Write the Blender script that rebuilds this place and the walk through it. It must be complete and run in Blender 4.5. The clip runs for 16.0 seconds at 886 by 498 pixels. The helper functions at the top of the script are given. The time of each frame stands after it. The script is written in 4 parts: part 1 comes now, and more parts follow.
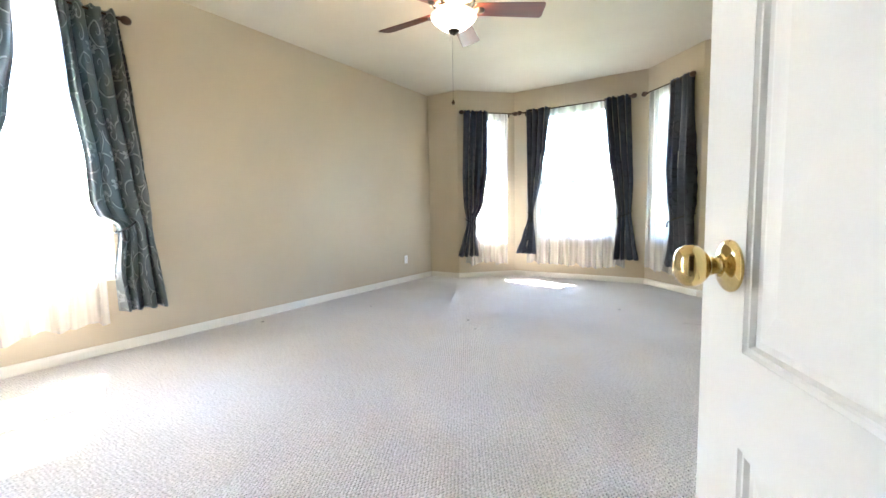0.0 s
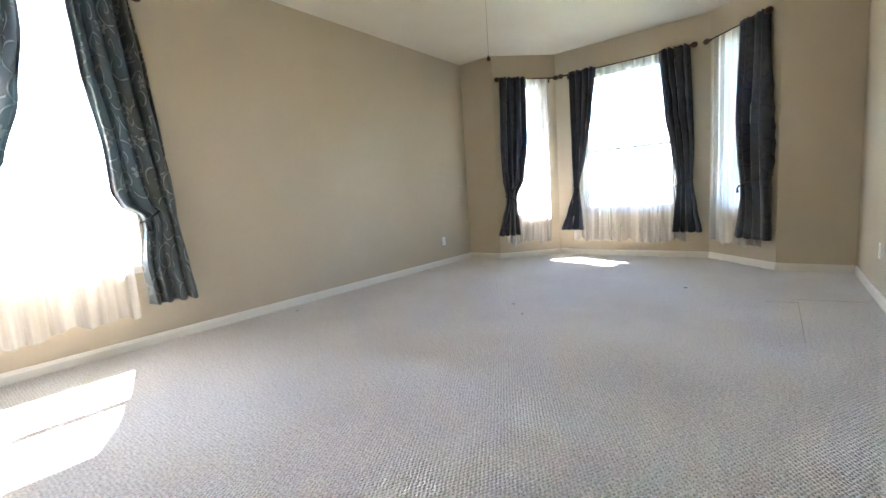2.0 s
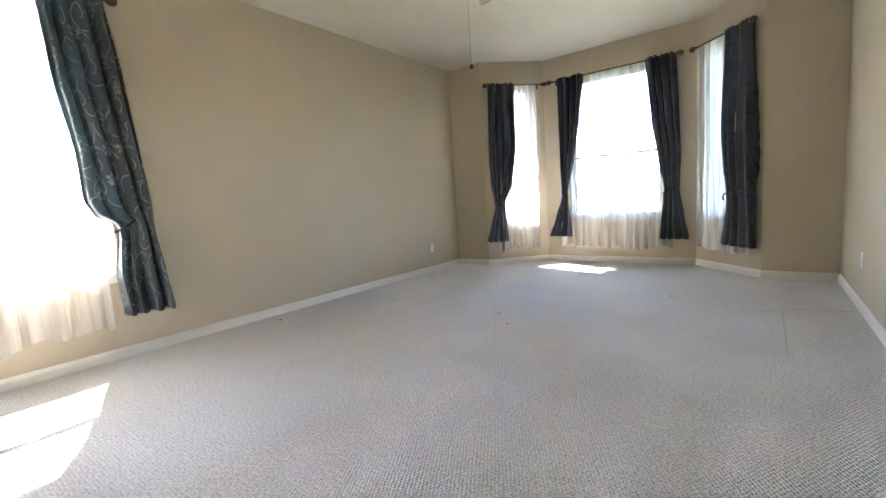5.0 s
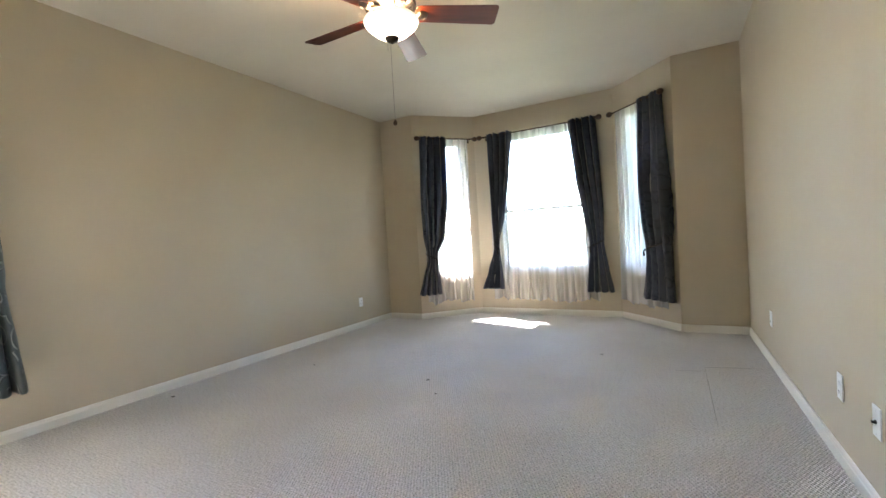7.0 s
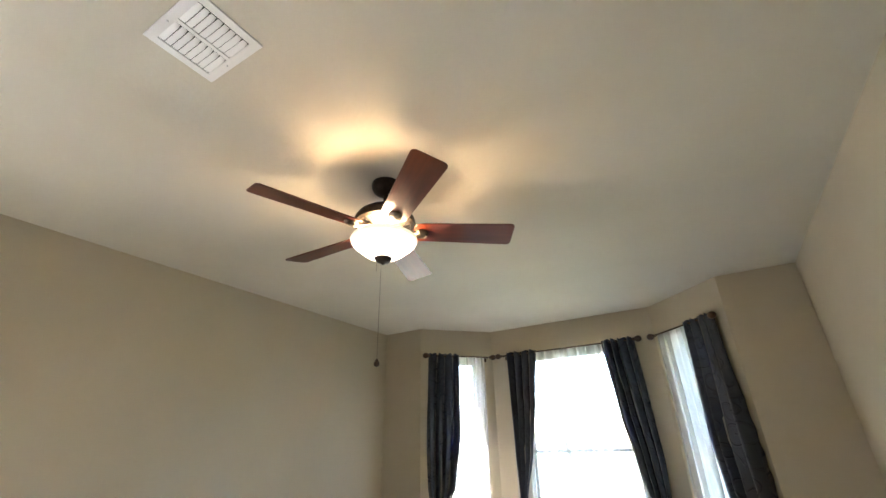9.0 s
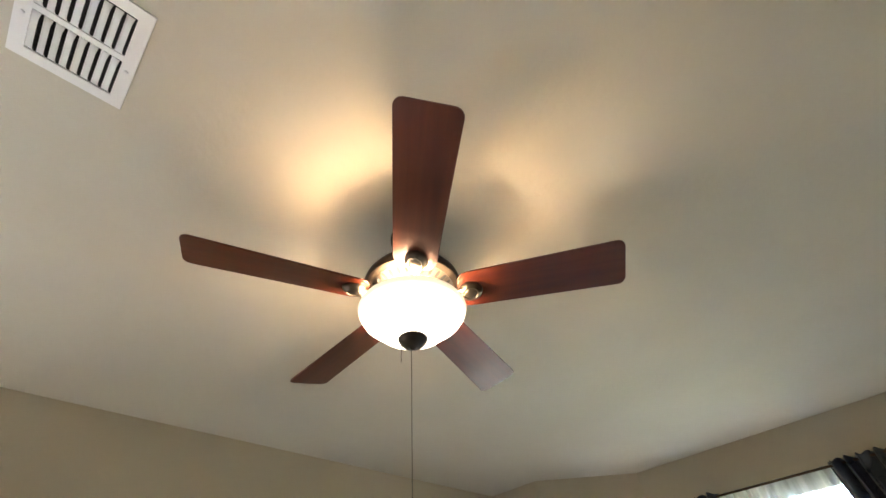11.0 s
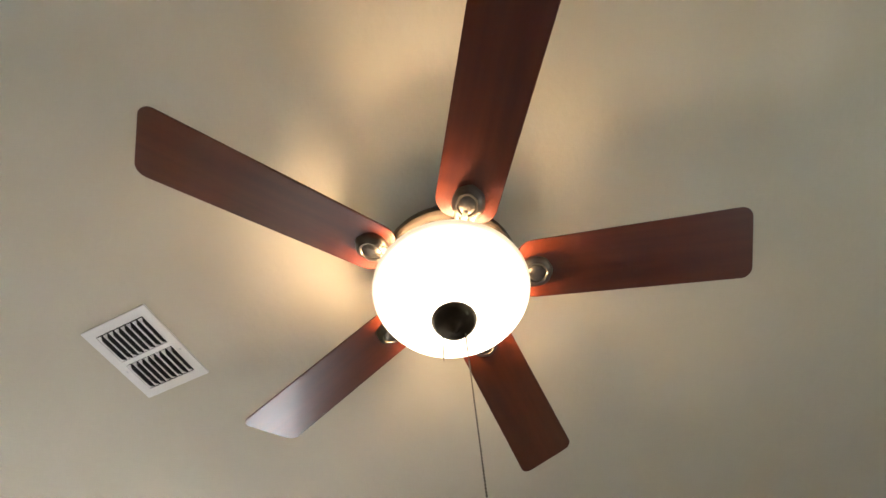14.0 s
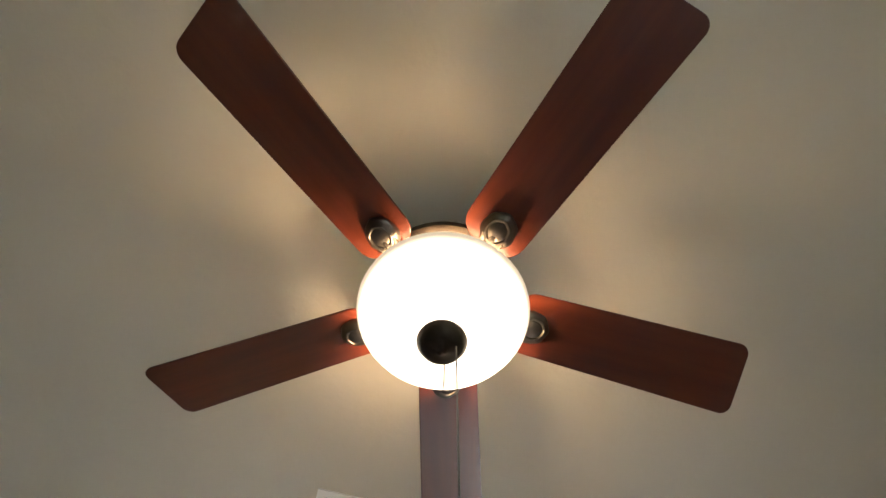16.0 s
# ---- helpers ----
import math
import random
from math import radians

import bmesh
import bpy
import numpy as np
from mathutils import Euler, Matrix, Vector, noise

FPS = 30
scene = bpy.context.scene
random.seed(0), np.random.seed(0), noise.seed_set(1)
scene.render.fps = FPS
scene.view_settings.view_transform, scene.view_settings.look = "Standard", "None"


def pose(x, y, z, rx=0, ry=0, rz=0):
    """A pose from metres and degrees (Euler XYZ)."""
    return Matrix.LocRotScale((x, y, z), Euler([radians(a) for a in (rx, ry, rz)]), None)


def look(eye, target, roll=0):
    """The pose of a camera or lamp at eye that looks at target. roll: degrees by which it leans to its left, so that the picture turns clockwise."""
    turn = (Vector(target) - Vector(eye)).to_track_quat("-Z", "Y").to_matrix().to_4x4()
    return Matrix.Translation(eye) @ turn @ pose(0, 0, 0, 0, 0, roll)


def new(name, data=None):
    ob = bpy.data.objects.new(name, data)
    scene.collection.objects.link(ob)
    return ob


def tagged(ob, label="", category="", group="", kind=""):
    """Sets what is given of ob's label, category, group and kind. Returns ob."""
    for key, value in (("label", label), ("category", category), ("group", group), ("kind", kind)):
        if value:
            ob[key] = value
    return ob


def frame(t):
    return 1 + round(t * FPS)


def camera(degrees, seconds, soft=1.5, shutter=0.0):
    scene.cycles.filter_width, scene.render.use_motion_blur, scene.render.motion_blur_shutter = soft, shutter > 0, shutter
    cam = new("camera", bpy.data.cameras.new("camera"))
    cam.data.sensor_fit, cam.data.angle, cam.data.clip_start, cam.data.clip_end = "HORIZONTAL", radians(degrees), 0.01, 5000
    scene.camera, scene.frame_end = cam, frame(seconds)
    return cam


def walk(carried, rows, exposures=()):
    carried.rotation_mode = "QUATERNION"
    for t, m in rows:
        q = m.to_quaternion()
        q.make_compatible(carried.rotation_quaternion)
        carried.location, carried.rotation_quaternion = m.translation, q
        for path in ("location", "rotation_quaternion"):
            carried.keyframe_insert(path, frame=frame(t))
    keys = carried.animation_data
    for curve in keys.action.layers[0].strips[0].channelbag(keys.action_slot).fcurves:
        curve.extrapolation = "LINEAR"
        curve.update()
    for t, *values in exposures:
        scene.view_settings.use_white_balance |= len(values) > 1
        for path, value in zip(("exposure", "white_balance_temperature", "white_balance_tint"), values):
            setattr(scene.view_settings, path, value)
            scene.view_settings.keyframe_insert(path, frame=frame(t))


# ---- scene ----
cam = camera(92.7, 16.0)
PATH = [
    (0, (0.159, 0.538, 0.995), (-0.924, 2.211, 0.822), -1.1),
    (0.5, (0.071, 0.625, 0.984), (-0.949, 2.334, 0.784), 1.4),
    (1, (0.026, 0.714, 0.953), (-1.075, 2.373, 0.76), -0.6),
    (1.5, (-0.005, 0.769, 0.947), (-1.166, 2.384, 0.739), -2.2),
    (2, (-0.022, 0.8, 0.935), (-1.253, 2.357, 0.689), -3.9),
    (2.5, (-0.021, 0.816, 0.942), (-1.239, 2.384, 0.709), -4.2),
    (3, (-0.02, 0.824, 0.936), (-1.245, 2.384, 0.683), -4.0),
    (3.5, (-0.014, 0.839, 0.944), (-1.233, 2.405, 0.696), -3.9),
    (5.8, (0.021, 0.918, 0.977), (-1.165, 2.525, 0.772), -3.6),
    (6, (0.023, 0.931, 0.979), (-1.124, 2.561, 0.818), -3.2),
    (6.5, (0.022, 0.985, 1.002), (-1.026, 2.686, 0.93), -3.3),
    (7, (-0.033, 1.121, 1.072), (-0.994, 2.875, 1.026), -3.3),
    (7.5, (-0.078, 1.292, 1.211), (-1.051, 3.026, 1.429), -3.5),
    (8, (-0.084, 1.462, 1.325), (-1.159, 3.099, 1.731), -1.1),
    (8.5, (-0.141, 1.619, 1.391), (-1.229, 3.211, 1.924), -0.6),
    (9, (-0.265, 1.81, 1.463), (-1.188, 3.367, 2.314), -1.3),
    (9.5, (-0.368, 2.023, 1.497), (-1.18, 3.507, 2.564), -2.7),
    (9.7, (-0.427, 2.138, 1.516), (-1.29, 3.508, 2.69), -1.8),
    (11.8, (-0.767, 2.913, 1.641), (-1.751, 3.579, 3.25), -6.0),
    (12, (-0.788, 2.998, 1.622), (-1.756, 3.54, 3.286), -6.1),
    (12.5, (-0.85, 3.101, 1.621), (-1.869, 3.549, 3.282), -11.1),
    (13, (-0.954, 3.206, 1.631), (-1.873, 3.448, 3.391), -12.3),
    (13.5, (-1.019, 3.324, 1.626), (-1.863, 3.390, 3.453), -13.6),
    (14, (-1.050, 3.489, 1.659), (-1.887, 3.164, 3.458), -4.4),
    (14.5, (-1.128, 3.588, 1.662), (-1.899, 3.100, 3.452), -7.6),
    (15, (-1.219, 3.628, 1.675), (-1.745, 3.085, 3.526), -6.4),
    (15.5, (-1.308, 3.671, 1.665), (-1.692, 3.114, 3.557), -7.7),
    (16, (-1.414, 3.705, 1.689), (-1.566, 3.061, 3.576), 3.0),
]
# lights: a high sun from the window side, the sky, and the bulbs of the ceiling fan
SUN_TRAVEL = Vector((0.945, -0.33, -1.22)).normalized()
SUN = 5.0
SKY = 0.15
BULBS = (0.92, 0.33)
BRIGHTER, WARMER, PINKER = 0.75, 430, 6
EXPOSURES = [(t, e + BRIGHTER, k + WARMER, tint + PINKER) for t, e, k, tint in ((0, 5.0, 5650, 9), (1.0, 4.74, 5650, 9), (2.0, 4.4, 5650, 9), (3.5, 4.3, 5650, 9), (7, 4.2, 5800, 9), (9.5, 3.98, 5850, 9), (12, 3.78, 5850, 9), (14, 3.60, 5850, 9), (15, 3.40, 5830, 9), (16, 3.12, 5800, 9))]
walk(cam, [(t, look(eye, target, roll)) for t, eye, target, roll in PATH], EXPOSURES)

sun_data = bpy.data.lights.new("sun", "SUN")
sun_data.energy, sun_data.angle, sun_data.color = SUN, radians(0.5), (1.0, 0.95, 0.88)
sun = new("sun", sun_data)
sun.matrix_world = look((0, 0, 20), Vector((0, 0, 20)) + SUN_TRAVEL)

world = bpy.data.worlds.new("sky")
scene.world = world
world.use_nodes = True
sky = world.node_tree.nodes.new("ShaderNodeTexSky")
sky.sky_type, sky.sun_disc = "NISHITA", False
sky.sun_elevation = math.asin(-SUN_TRAVEL.z)
sky.sun_rotation = math.atan2(-SUN_TRAVEL.x, -SUN_TRAVEL.y)
back = world.node_tree.nodes["Background"]
world.node_tree.links.new(sky.outputs[0], back.inputs[0])
back.inputs[1].default_value = SKY


# ---- materials ----
def principled(name, base, rough=0.6, metal=0.0):
    m = bpy.data.materials.new(name)
    m.use_nodes = True
    b = m.node_tree.nodes["Principled BSDF"]
    b.inputs["Base Color"].default_value = (*base, 1)
    b.inputs["Roughness"].default_value = rough
    b.inputs["Metallic"].default_value = metal
    return m, m.node_tree, b


def node(tree, kind, **values):
    n = tree.nodes.new(kind)
    for key, value in values.items():
        n.inputs[key.replace("_", " ")].default_value = value
    return n


def mapped(tree, scale=(1, 1, 1)):
    c = tree.nodes.new("ShaderNodeTexCoord")
    m = tree.nodes.new("ShaderNodeMapping")
    m.inputs["Scale"].default_value = scale
    tree.links.new(c.outputs["Object"], m.inputs["Vector"])
    return m.outputs["Vector"]


def mottled(tree, vector, a, b, scale, detail=4.0, lo=0.35, hi=0.65):
    """A colour that wanders between a and b."""
    n = node(tree, "ShaderNodeTexNoise", Scale=scale, Detail=detail)
    tree.links.new(vector, n.inputs["Vector"])
    r = tree.nodes.new("ShaderNodeValToRGB")
    r.color_ramp.elements[0].position, r.color_ramp.elements[1].position = lo, hi
    r.color_ramp.elements[0].color, r.color_ramp.elements[1].color = (*a, 1), (*b, 1)
    tree.links.new(n.outputs["Fac"], r.inputs["Fac"])
    return r.outputs["Color"]


def mixed(tree, fac, a, b, kind="MIX"):
    m = tree.nodes.new("ShaderNodeMix")
    m.data_type, m.blend_type = "RGBA", kind
    for socket, value in ((m.inputs[0], fac), (m.inputs[6], a), (m.inputs[7], b)):
        if hasattr(value, "links"):
            tree.links.new(value, socket)
        else:
            socket.default_value = value if isinstance(value, float) else (*value, 1)
    return m.outputs[2]


def bumped(tree, shader, height, strength, distance):
    b = node(tree, "ShaderNodeBump", Strength=strength, Distance=distance)
    tree.links.new(height, b.inputs["Height"])
    tree.links.new(b.outputs["Normal"], shader.inputs["Normal"])
    return b


def paint(name, a, b, rough, texture=0.0012, scale=90.0):
    """Rolled paint on textured plasterboard."""
    m, t, s = principled(name, a, rough)
    v = mapped(t)
    t.links.new(mottled(t, v, a, b, 1.3), s.inputs["Base Color"])
    n = node(t, "ShaderNodeTexNoise", Scale=scale, Detail=5.0, Roughness=0.6)
    t.links.new(v, n.inputs["Vector"])
    bumped(t, s, n.outputs["Fac"], 0.55, texture)
    return m


WALL = paint("tan_wall_paint", (0.475, 0.408, 0.295), (0.505, 0.436, 0.318), 0.7)
CEILING = paint("ceiling_paint", (0.57, 0.530, 0.432), (0.605, 0.565, 0.465), 0.85, 0.0035, 30.0)
TRIM = paint("white_trim_paint", (0.73, 0.71, 0.64), (0.75, 0.73, 0.67), 0.4, 0.0003, 60.0)
DOOR = paint("white_door_paint", (0.68, 0.67, 0.64), (0.70, 0.69, 0.66), 0.35, 0.0004, 120.0)
PLASTIC = principled("white_plastic", (0.84, 0.84, 0.83), 0.35)[0]
VINYL = principled("white_vinyl", (0.80, 0.81, 0.82), 0.4)[0]
STUCCO = paint("outside_stucco", (0.55, 0.50, 0.42), (0.6, 0.55, 0.46), 0.9, 0.004, 30.0)
SHINGLE = paint("roof_shingle", (0.14, 0.13, 0.12), (0.2, 0.18, 0.17), 0.9, 0.004, 30.0)
# near-black that stands for the shade inside vent openings
HOLE_SHADE = principled("hole_shade", (0.02, 0.022, 0.025), 0.8)[0]


def carpet_material():
    """Looped berber: loops in staggered rows, each a little lighter or darker, with shade painted into the gaps."""
    m, t, s = principled("berber_carpet", (0.5, 0.45, 0.4), 0.95)
    c = t.nodes.new("ShaderNodeTexCoord")
    warp = node(t, "ShaderNodeTexNoise", Scale=26.0, Detail=2.0)
    t.links.new(c.outputs["Object"], warp.inputs["Vector"])
    add = t.nodes.new("ShaderNodeVectorMath")
    add.operation = "MULTIPLY_ADD"
    t.links.new(warp.outputs["Color"], add.inputs[0])
    add.inputs[1].default_value = (0.011, 0.011, 0)
    t.links.new(c.outputs["Object"], add.inputs[2])
    warp2 = node(t, "ShaderNodeTexNoise", Scale=75.0, Detail=1.0)
    t.links.new(c.outputs["Object"], warp2.inputs["Vector"])
    add2 = t.nodes.new("ShaderNodeVectorMath")
    add2.operation = "MULTIPLY_ADD"
    t.links.new(warp2.outputs["Color"], add2.inputs[0])
    add2.inputs[1].default_value = (0.009, 0.009, 0)
    t.links.new(add.outputs[0], add2.inputs[2])
    p = add2.outputs[0]
    waves = []
    for normal in ((0.866, 0.5, 0), (0.866, -0.5, 0)):
        d = t.nodes.new("ShaderNodeVectorMath")
        d.operation = "DOT_PRODUCT"
        t.links.new(p, d.inputs[0])
        d.inputs[1].default_value = [v * 2 * math.pi / LOOP for v in normal]
        w = t.nodes.new("ShaderNodeMath")
        w.operation = "COSINE"
        t.links.new(d.outputs["Value"], w.inputs[0])
        waves.append(w.outputs[0])
    total = t.nodes.new("ShaderNodeMath")
    total.operation = "ADD"
    t.links.new(waves[0], total.inputs[0])
    t.links.new(waves[1], total.inputs[1])
    lumps = node(t, "ShaderNodeTexNoise", Scale=55.0, Detail=2.0)
    t.links.new(c.outputs["Object"], lumps.inputs["Vector"])
    uneven = t.nodes.new("ShaderNodeMath")
    uneven.operation = "MULTIPLY_ADD"
    t.links.new(lumps.outputs["Fac"], uneven.inputs[0])
    uneven.inputs[1].default_value = 1.6
    t.links.new(total.outputs[0], uneven.inputs[2])
    fine = node(t, "ShaderNodeTexNoise", Scale=420.0, Detail=3.0)
    t.links.new(c.outputs["Object"], fine.inputs["Vector"])
    high = t.nodes.new("ShaderNodeMath")
    high.operation = "MULTIPLY_ADD"
    t.links.new(fine.outputs["Fac"], high.inputs[0])
    high.inputs[1].default_value = 1.6
    t.links.new(uneven.outputs[0], high.inputs[2])
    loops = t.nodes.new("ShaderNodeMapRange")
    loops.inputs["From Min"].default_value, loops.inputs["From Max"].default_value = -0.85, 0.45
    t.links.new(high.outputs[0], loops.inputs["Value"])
    yarn = mottled(t, c.outputs["Object"], (0.72, 0.70, 0.68), (1.0, 0.985, 0.97), 88.0, 2.0, 0.36, 0.62)
    wide = mottled(t, c.outputs["Object"], (0.90, 0.88, 0.86), (1, 1, 1), 1.1, 4.0)
    tint = mixed(t, 1.0, yarn, wide, "MULTIPLY")
    # shade down in the pits between loops, put into the yarn colour
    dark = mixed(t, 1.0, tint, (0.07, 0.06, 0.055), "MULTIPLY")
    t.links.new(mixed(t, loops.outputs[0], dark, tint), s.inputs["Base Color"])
    s.inputs["Sheen Weight"].default_value = 0.15
    bumped(t, s, high.outputs[0], 1.0, 0.0035)
    return m


LOOP = 0.0136
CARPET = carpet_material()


def curtain_material(name, low, high_, figure, through_light, share):
    """Jacquard satin with a raised scroll pattern."""
    m, t, s = principled(name, (0.04, 0.06, 0.07), 0.30)
    uv = t.nodes.new("ShaderNodeUVMap")
    warp = node(t, "ShaderNodeTexNoise", Scale=4.0, Detail=1.0)
    t.links.new(uv.outputs[0], warp.inputs["Vector"])

    def vector(kind, a, b, c_=None):
        n = t.nodes.new("ShaderNodeVectorMath")
        n.operation = kind
        for socket, value in zip(n.inputs, (a, b, c_)):
            if value is None:
                continue
            if hasattr(value, "links"):
                t.links.new(value, socket)
            else:
                socket.default_value = value
        return n.outputs[0]

    def sum_(kind, a, b=None, c_=None):
        n = t.nodes.new("ShaderNodeMath")
        n.operation = kind
        for socket, value in zip(n.inputs, (a, b, c_)):
            if value is None:
                continue
            if hasattr(value, "links"):
                t.links.new(value, socket)
            else:
                socket.default_value = value
        return n.outputs[0]

    p = vector("MULTIPLY_ADD", warp.outputs["Color"], (0.06, 0.06, 0), uv.outputs[0])

    def motif(scale, shift):
        """Distance from the centre of the nearest motif, the angle round it, and a number of its own."""
        cells = node(t, "ShaderNodeTexVoronoi", Scale=scale, Randomness=0.75)
        cells.voronoi_dimensions = "2D"
        q = vector("ADD", p, (shift, shift * 0.7, 0))
        t.links.new(q, cells.inputs["Vector"])
        local = t.nodes.new("ShaderNodeSeparateXYZ")
        t.links.new(vector("SUBTRACT", q, cells.outputs["Position"]), local.inputs[0])
        own = t.nodes.new("ShaderNodeSeparateXYZ")
        t.links.new(cells.outputs["Color"], own.inputs[0])
        return cells.outputs["Distance"], sum_("ARCTAN2", local.outputs[1], local.outputs[0]), own.outputs[0]

    # scrolls: a spiral vine round each centre, wound either way
    r, turn, own = motif(5.6, 0.0)
    way = sum_("MULTIPLY_ADD", sum_("GREATER_THAN", own, 0.5), 2.0, -1.0)
    wound = sum_("MULTIPLY_ADD", r, 14.0, sum_("MULTIPLY", sum_("MULTIPLY_ADD", own, 6.0, turn), way))
    wave = sum_("SINE", wound)
    line = t.nodes.new("ShaderNodeMapRange")
    line.inputs["From Min"].default_value, line.inputs["From Max"].default_value = 0.86, 0.97
    t.links.new(wave, line.inputs["Value"])
    edge = t.nodes.new("ShaderNodeMapRange")
    edge.inputs["From Min"].default_value, edge.inputs["From Max"].default_value = 0.90, 0.98
    t.links.new(sum_("SINE", sum_("ADD", wound, 0.75)), edge.inputs["Value"])
    # flowers: five petals with a hollow between them
    r, turn, own = motif(4.8, 3.3)
    petal = sum_("MULTIPLY_ADD", sum_("ABSOLUTE", sum_("COSINE", sum_("MULTIPLY_ADD", turn, 2.5, own))), 0.17, 0.05)
    inside = sum_("MULTIPLY", sum_("LESS_THAN", r, petal), sum_("GREATER_THAN", r, sum_("MULTIPLY", petal, 0.45)))
    flower = sum_("MULTIPLY", inside, sum_("GREATER_THAN", own, 0.35))
    gaps = node(t, "ShaderNodeTexNoise", Scale=8.0, Detail=1.0)
    t.links.new(uv.outputs[0], gaps.inputs["Vector"])
    keep = t.nodes.new("ShaderNodeMapRange")
    keep.inputs["From Min"].default_value, keep.inputs["From Max"].default_value = 0.36, 0.46
    t.links.new(gaps.outputs["Fac"], keep.inputs["Value"])
    vine = sum_("MULTIPLY", line.outputs[0], keep.outputs[0])
    outline = sum_("MULTIPLY", edge.outputs[0], keep.outputs[0])
    figures = t.nodes.new("ShaderNodeMath")
    figures.operation = "MAXIMUM"
    t.links.new(vine, figures.inputs[0])
    t.links.new(flower, figures.inputs[1])
    scroll = figures
    ground = mottled(t, uv.outputs[0], low, high_, 3.0)
    ground = mixed(t, outline, ground, (0.008, 0.010, 0.012))
    t.links.new(mixed(t, scroll.outputs[0], ground, figure), s.inputs["Base Color"])
    shine = t.nodes.new("ShaderNodeMapRange")
    shine.inputs["To Min"].default_value, shine.inputs["To Max"].default_value = 0.36, 0.20
    t.links.new(scroll.outputs[0], shine.inputs["Value"])
    t.links.new(shine.outputs[0], s.inputs["Roughness"])
    thread = node(t, "ShaderNodeTexNoise", Scale=260.0, Detail=1.0)
    t.links.new(uv.outputs[0], thread.inputs["Vector"])
    high = t.nodes.new("ShaderNodeMath")
    high.operation = "MULTIPLY_ADD"
    t.links.new(thread.outputs["Fac"], high.inputs[0])
    high.inputs[1].default_value = 0.25
    t.links.new(scroll.outputs[0], high.inputs[2])
    bumped(t, s, high.outputs[0], 0.8, 0.003)
    s.inputs["Sheen Weight"].default_value = 0.08
    out = t.nodes["Material Output"]
    trans = node(t, "ShaderNodeBsdfTranslucent", Color=(*through_light, 1))
    mix = t.nodes.new("ShaderNodeMixShader")
    mix.inputs[0].default_value = share
    t.links.new(s.outputs[0], mix.inputs[1])
    t.links.new(trans.outputs[0], mix.inputs[2])
    t.links.new(mix.outputs[0], out.inputs["Surface"])
    return m


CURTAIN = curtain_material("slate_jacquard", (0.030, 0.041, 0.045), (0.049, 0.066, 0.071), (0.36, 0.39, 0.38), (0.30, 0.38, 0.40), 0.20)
# the same cloth for the bay, its backlit shade put into darker colours
SHADED_CURTAIN = curtain_material("shaded_slate_jacquard", (0.015, 0.019, 0.028), (0.028, 0.035, 0.049), (0.045, 0.050, 0.058), (0.04, 0.07, 0.30), 0.11)


def sheer_material():
    """Thin white voile: threads with gaps between them."""
    m = bpy.data.materials.new("white_voile")
    m.use_nodes = True
    t = m.node_tree
    t.nodes.clear()
    out = t.nodes.new("ShaderNodeOutputMaterial")
    clear = t.nodes.new("ShaderNodeBsdfTransparent")
    trans = node(t, "ShaderNodeBsdfTranslucent", Color=(0.96, 0.96, 0.96, 1))
    diff = node(t, "ShaderNodeBsdfDiffuse", Color=(0.94, 0.94, 0.94, 1))
    cloth, mix = t.nodes.new("ShaderNodeMixShader"), t.nodes.new("ShaderNodeMixShader")
    cloth.inputs[0].default_value = 0.42
    t.links.new(trans.outputs[0], cloth.inputs[1])
    t.links.new(diff.outputs[0], cloth.inputs[2])
    spot = t.nodes.new("ShaderNodeTexCoord")
    along = node(t, "ShaderNodeMapping")
    along.inputs["Scale"].default_value = (1.0, 0.0, 0.05)
    t.links.new(spot.outputs["Object"], along.inputs["Vector"])
    streak = node(t, "ShaderNodeTexNoise", Scale=11.0, Detail=3.0)
    t.links.new(along.outputs[0], streak.inputs["Vector"])
    dense = t.nodes.new("ShaderNodeMapRange")
    dense.inputs["From Min"].default_value, dense.inputs["From Max"].default_value = 0.42, 0.70
    dense.inputs["To Min"].default_value, dense.inputs["To Max"].default_value = 0.29, 0.54
    t.links.new(streak.outputs["Fac"], dense.inputs["Value"])
    t.links.new(dense.outputs[0], mix.inputs[0])
    t.links.new(clear.outputs[0], mix.inputs[1])
    t.links.new(cloth.outputs[0], mix.inputs[2])
    t.links.new(mix.outputs[0], out.inputs["Surface"])
    return m


SHEER = sheer_material()


def glass_material():
    m = bpy.data.materials.new("window_glass")
    m.use_nodes = True
    t = m.node_tree
    t.nodes.clear()
    out = t.nodes.new("ShaderNodeOutputMaterial")
    clear = node(t, "ShaderNodeBsdfTransparent", Color=(0.95, 0.97, 0.96, 1))
    gloss = node(t, "ShaderNodeBsdfGlossy", Roughness=0.02)
    f = node(t, "ShaderNodeFresnel", IOR=1.45)
    mix = t.nodes.new("ShaderNodeMixShader")
    t.links.new(f.outputs[0], mix.inputs[0])
    t.links.new(clear.outputs[0], mix.inputs[1])
    t.links.new(gloss.outputs[0], mix.inputs[2])
    t.links.new(mix.outputs[0], out.inputs["Surface"])
    return m


GLASS = glass_material()


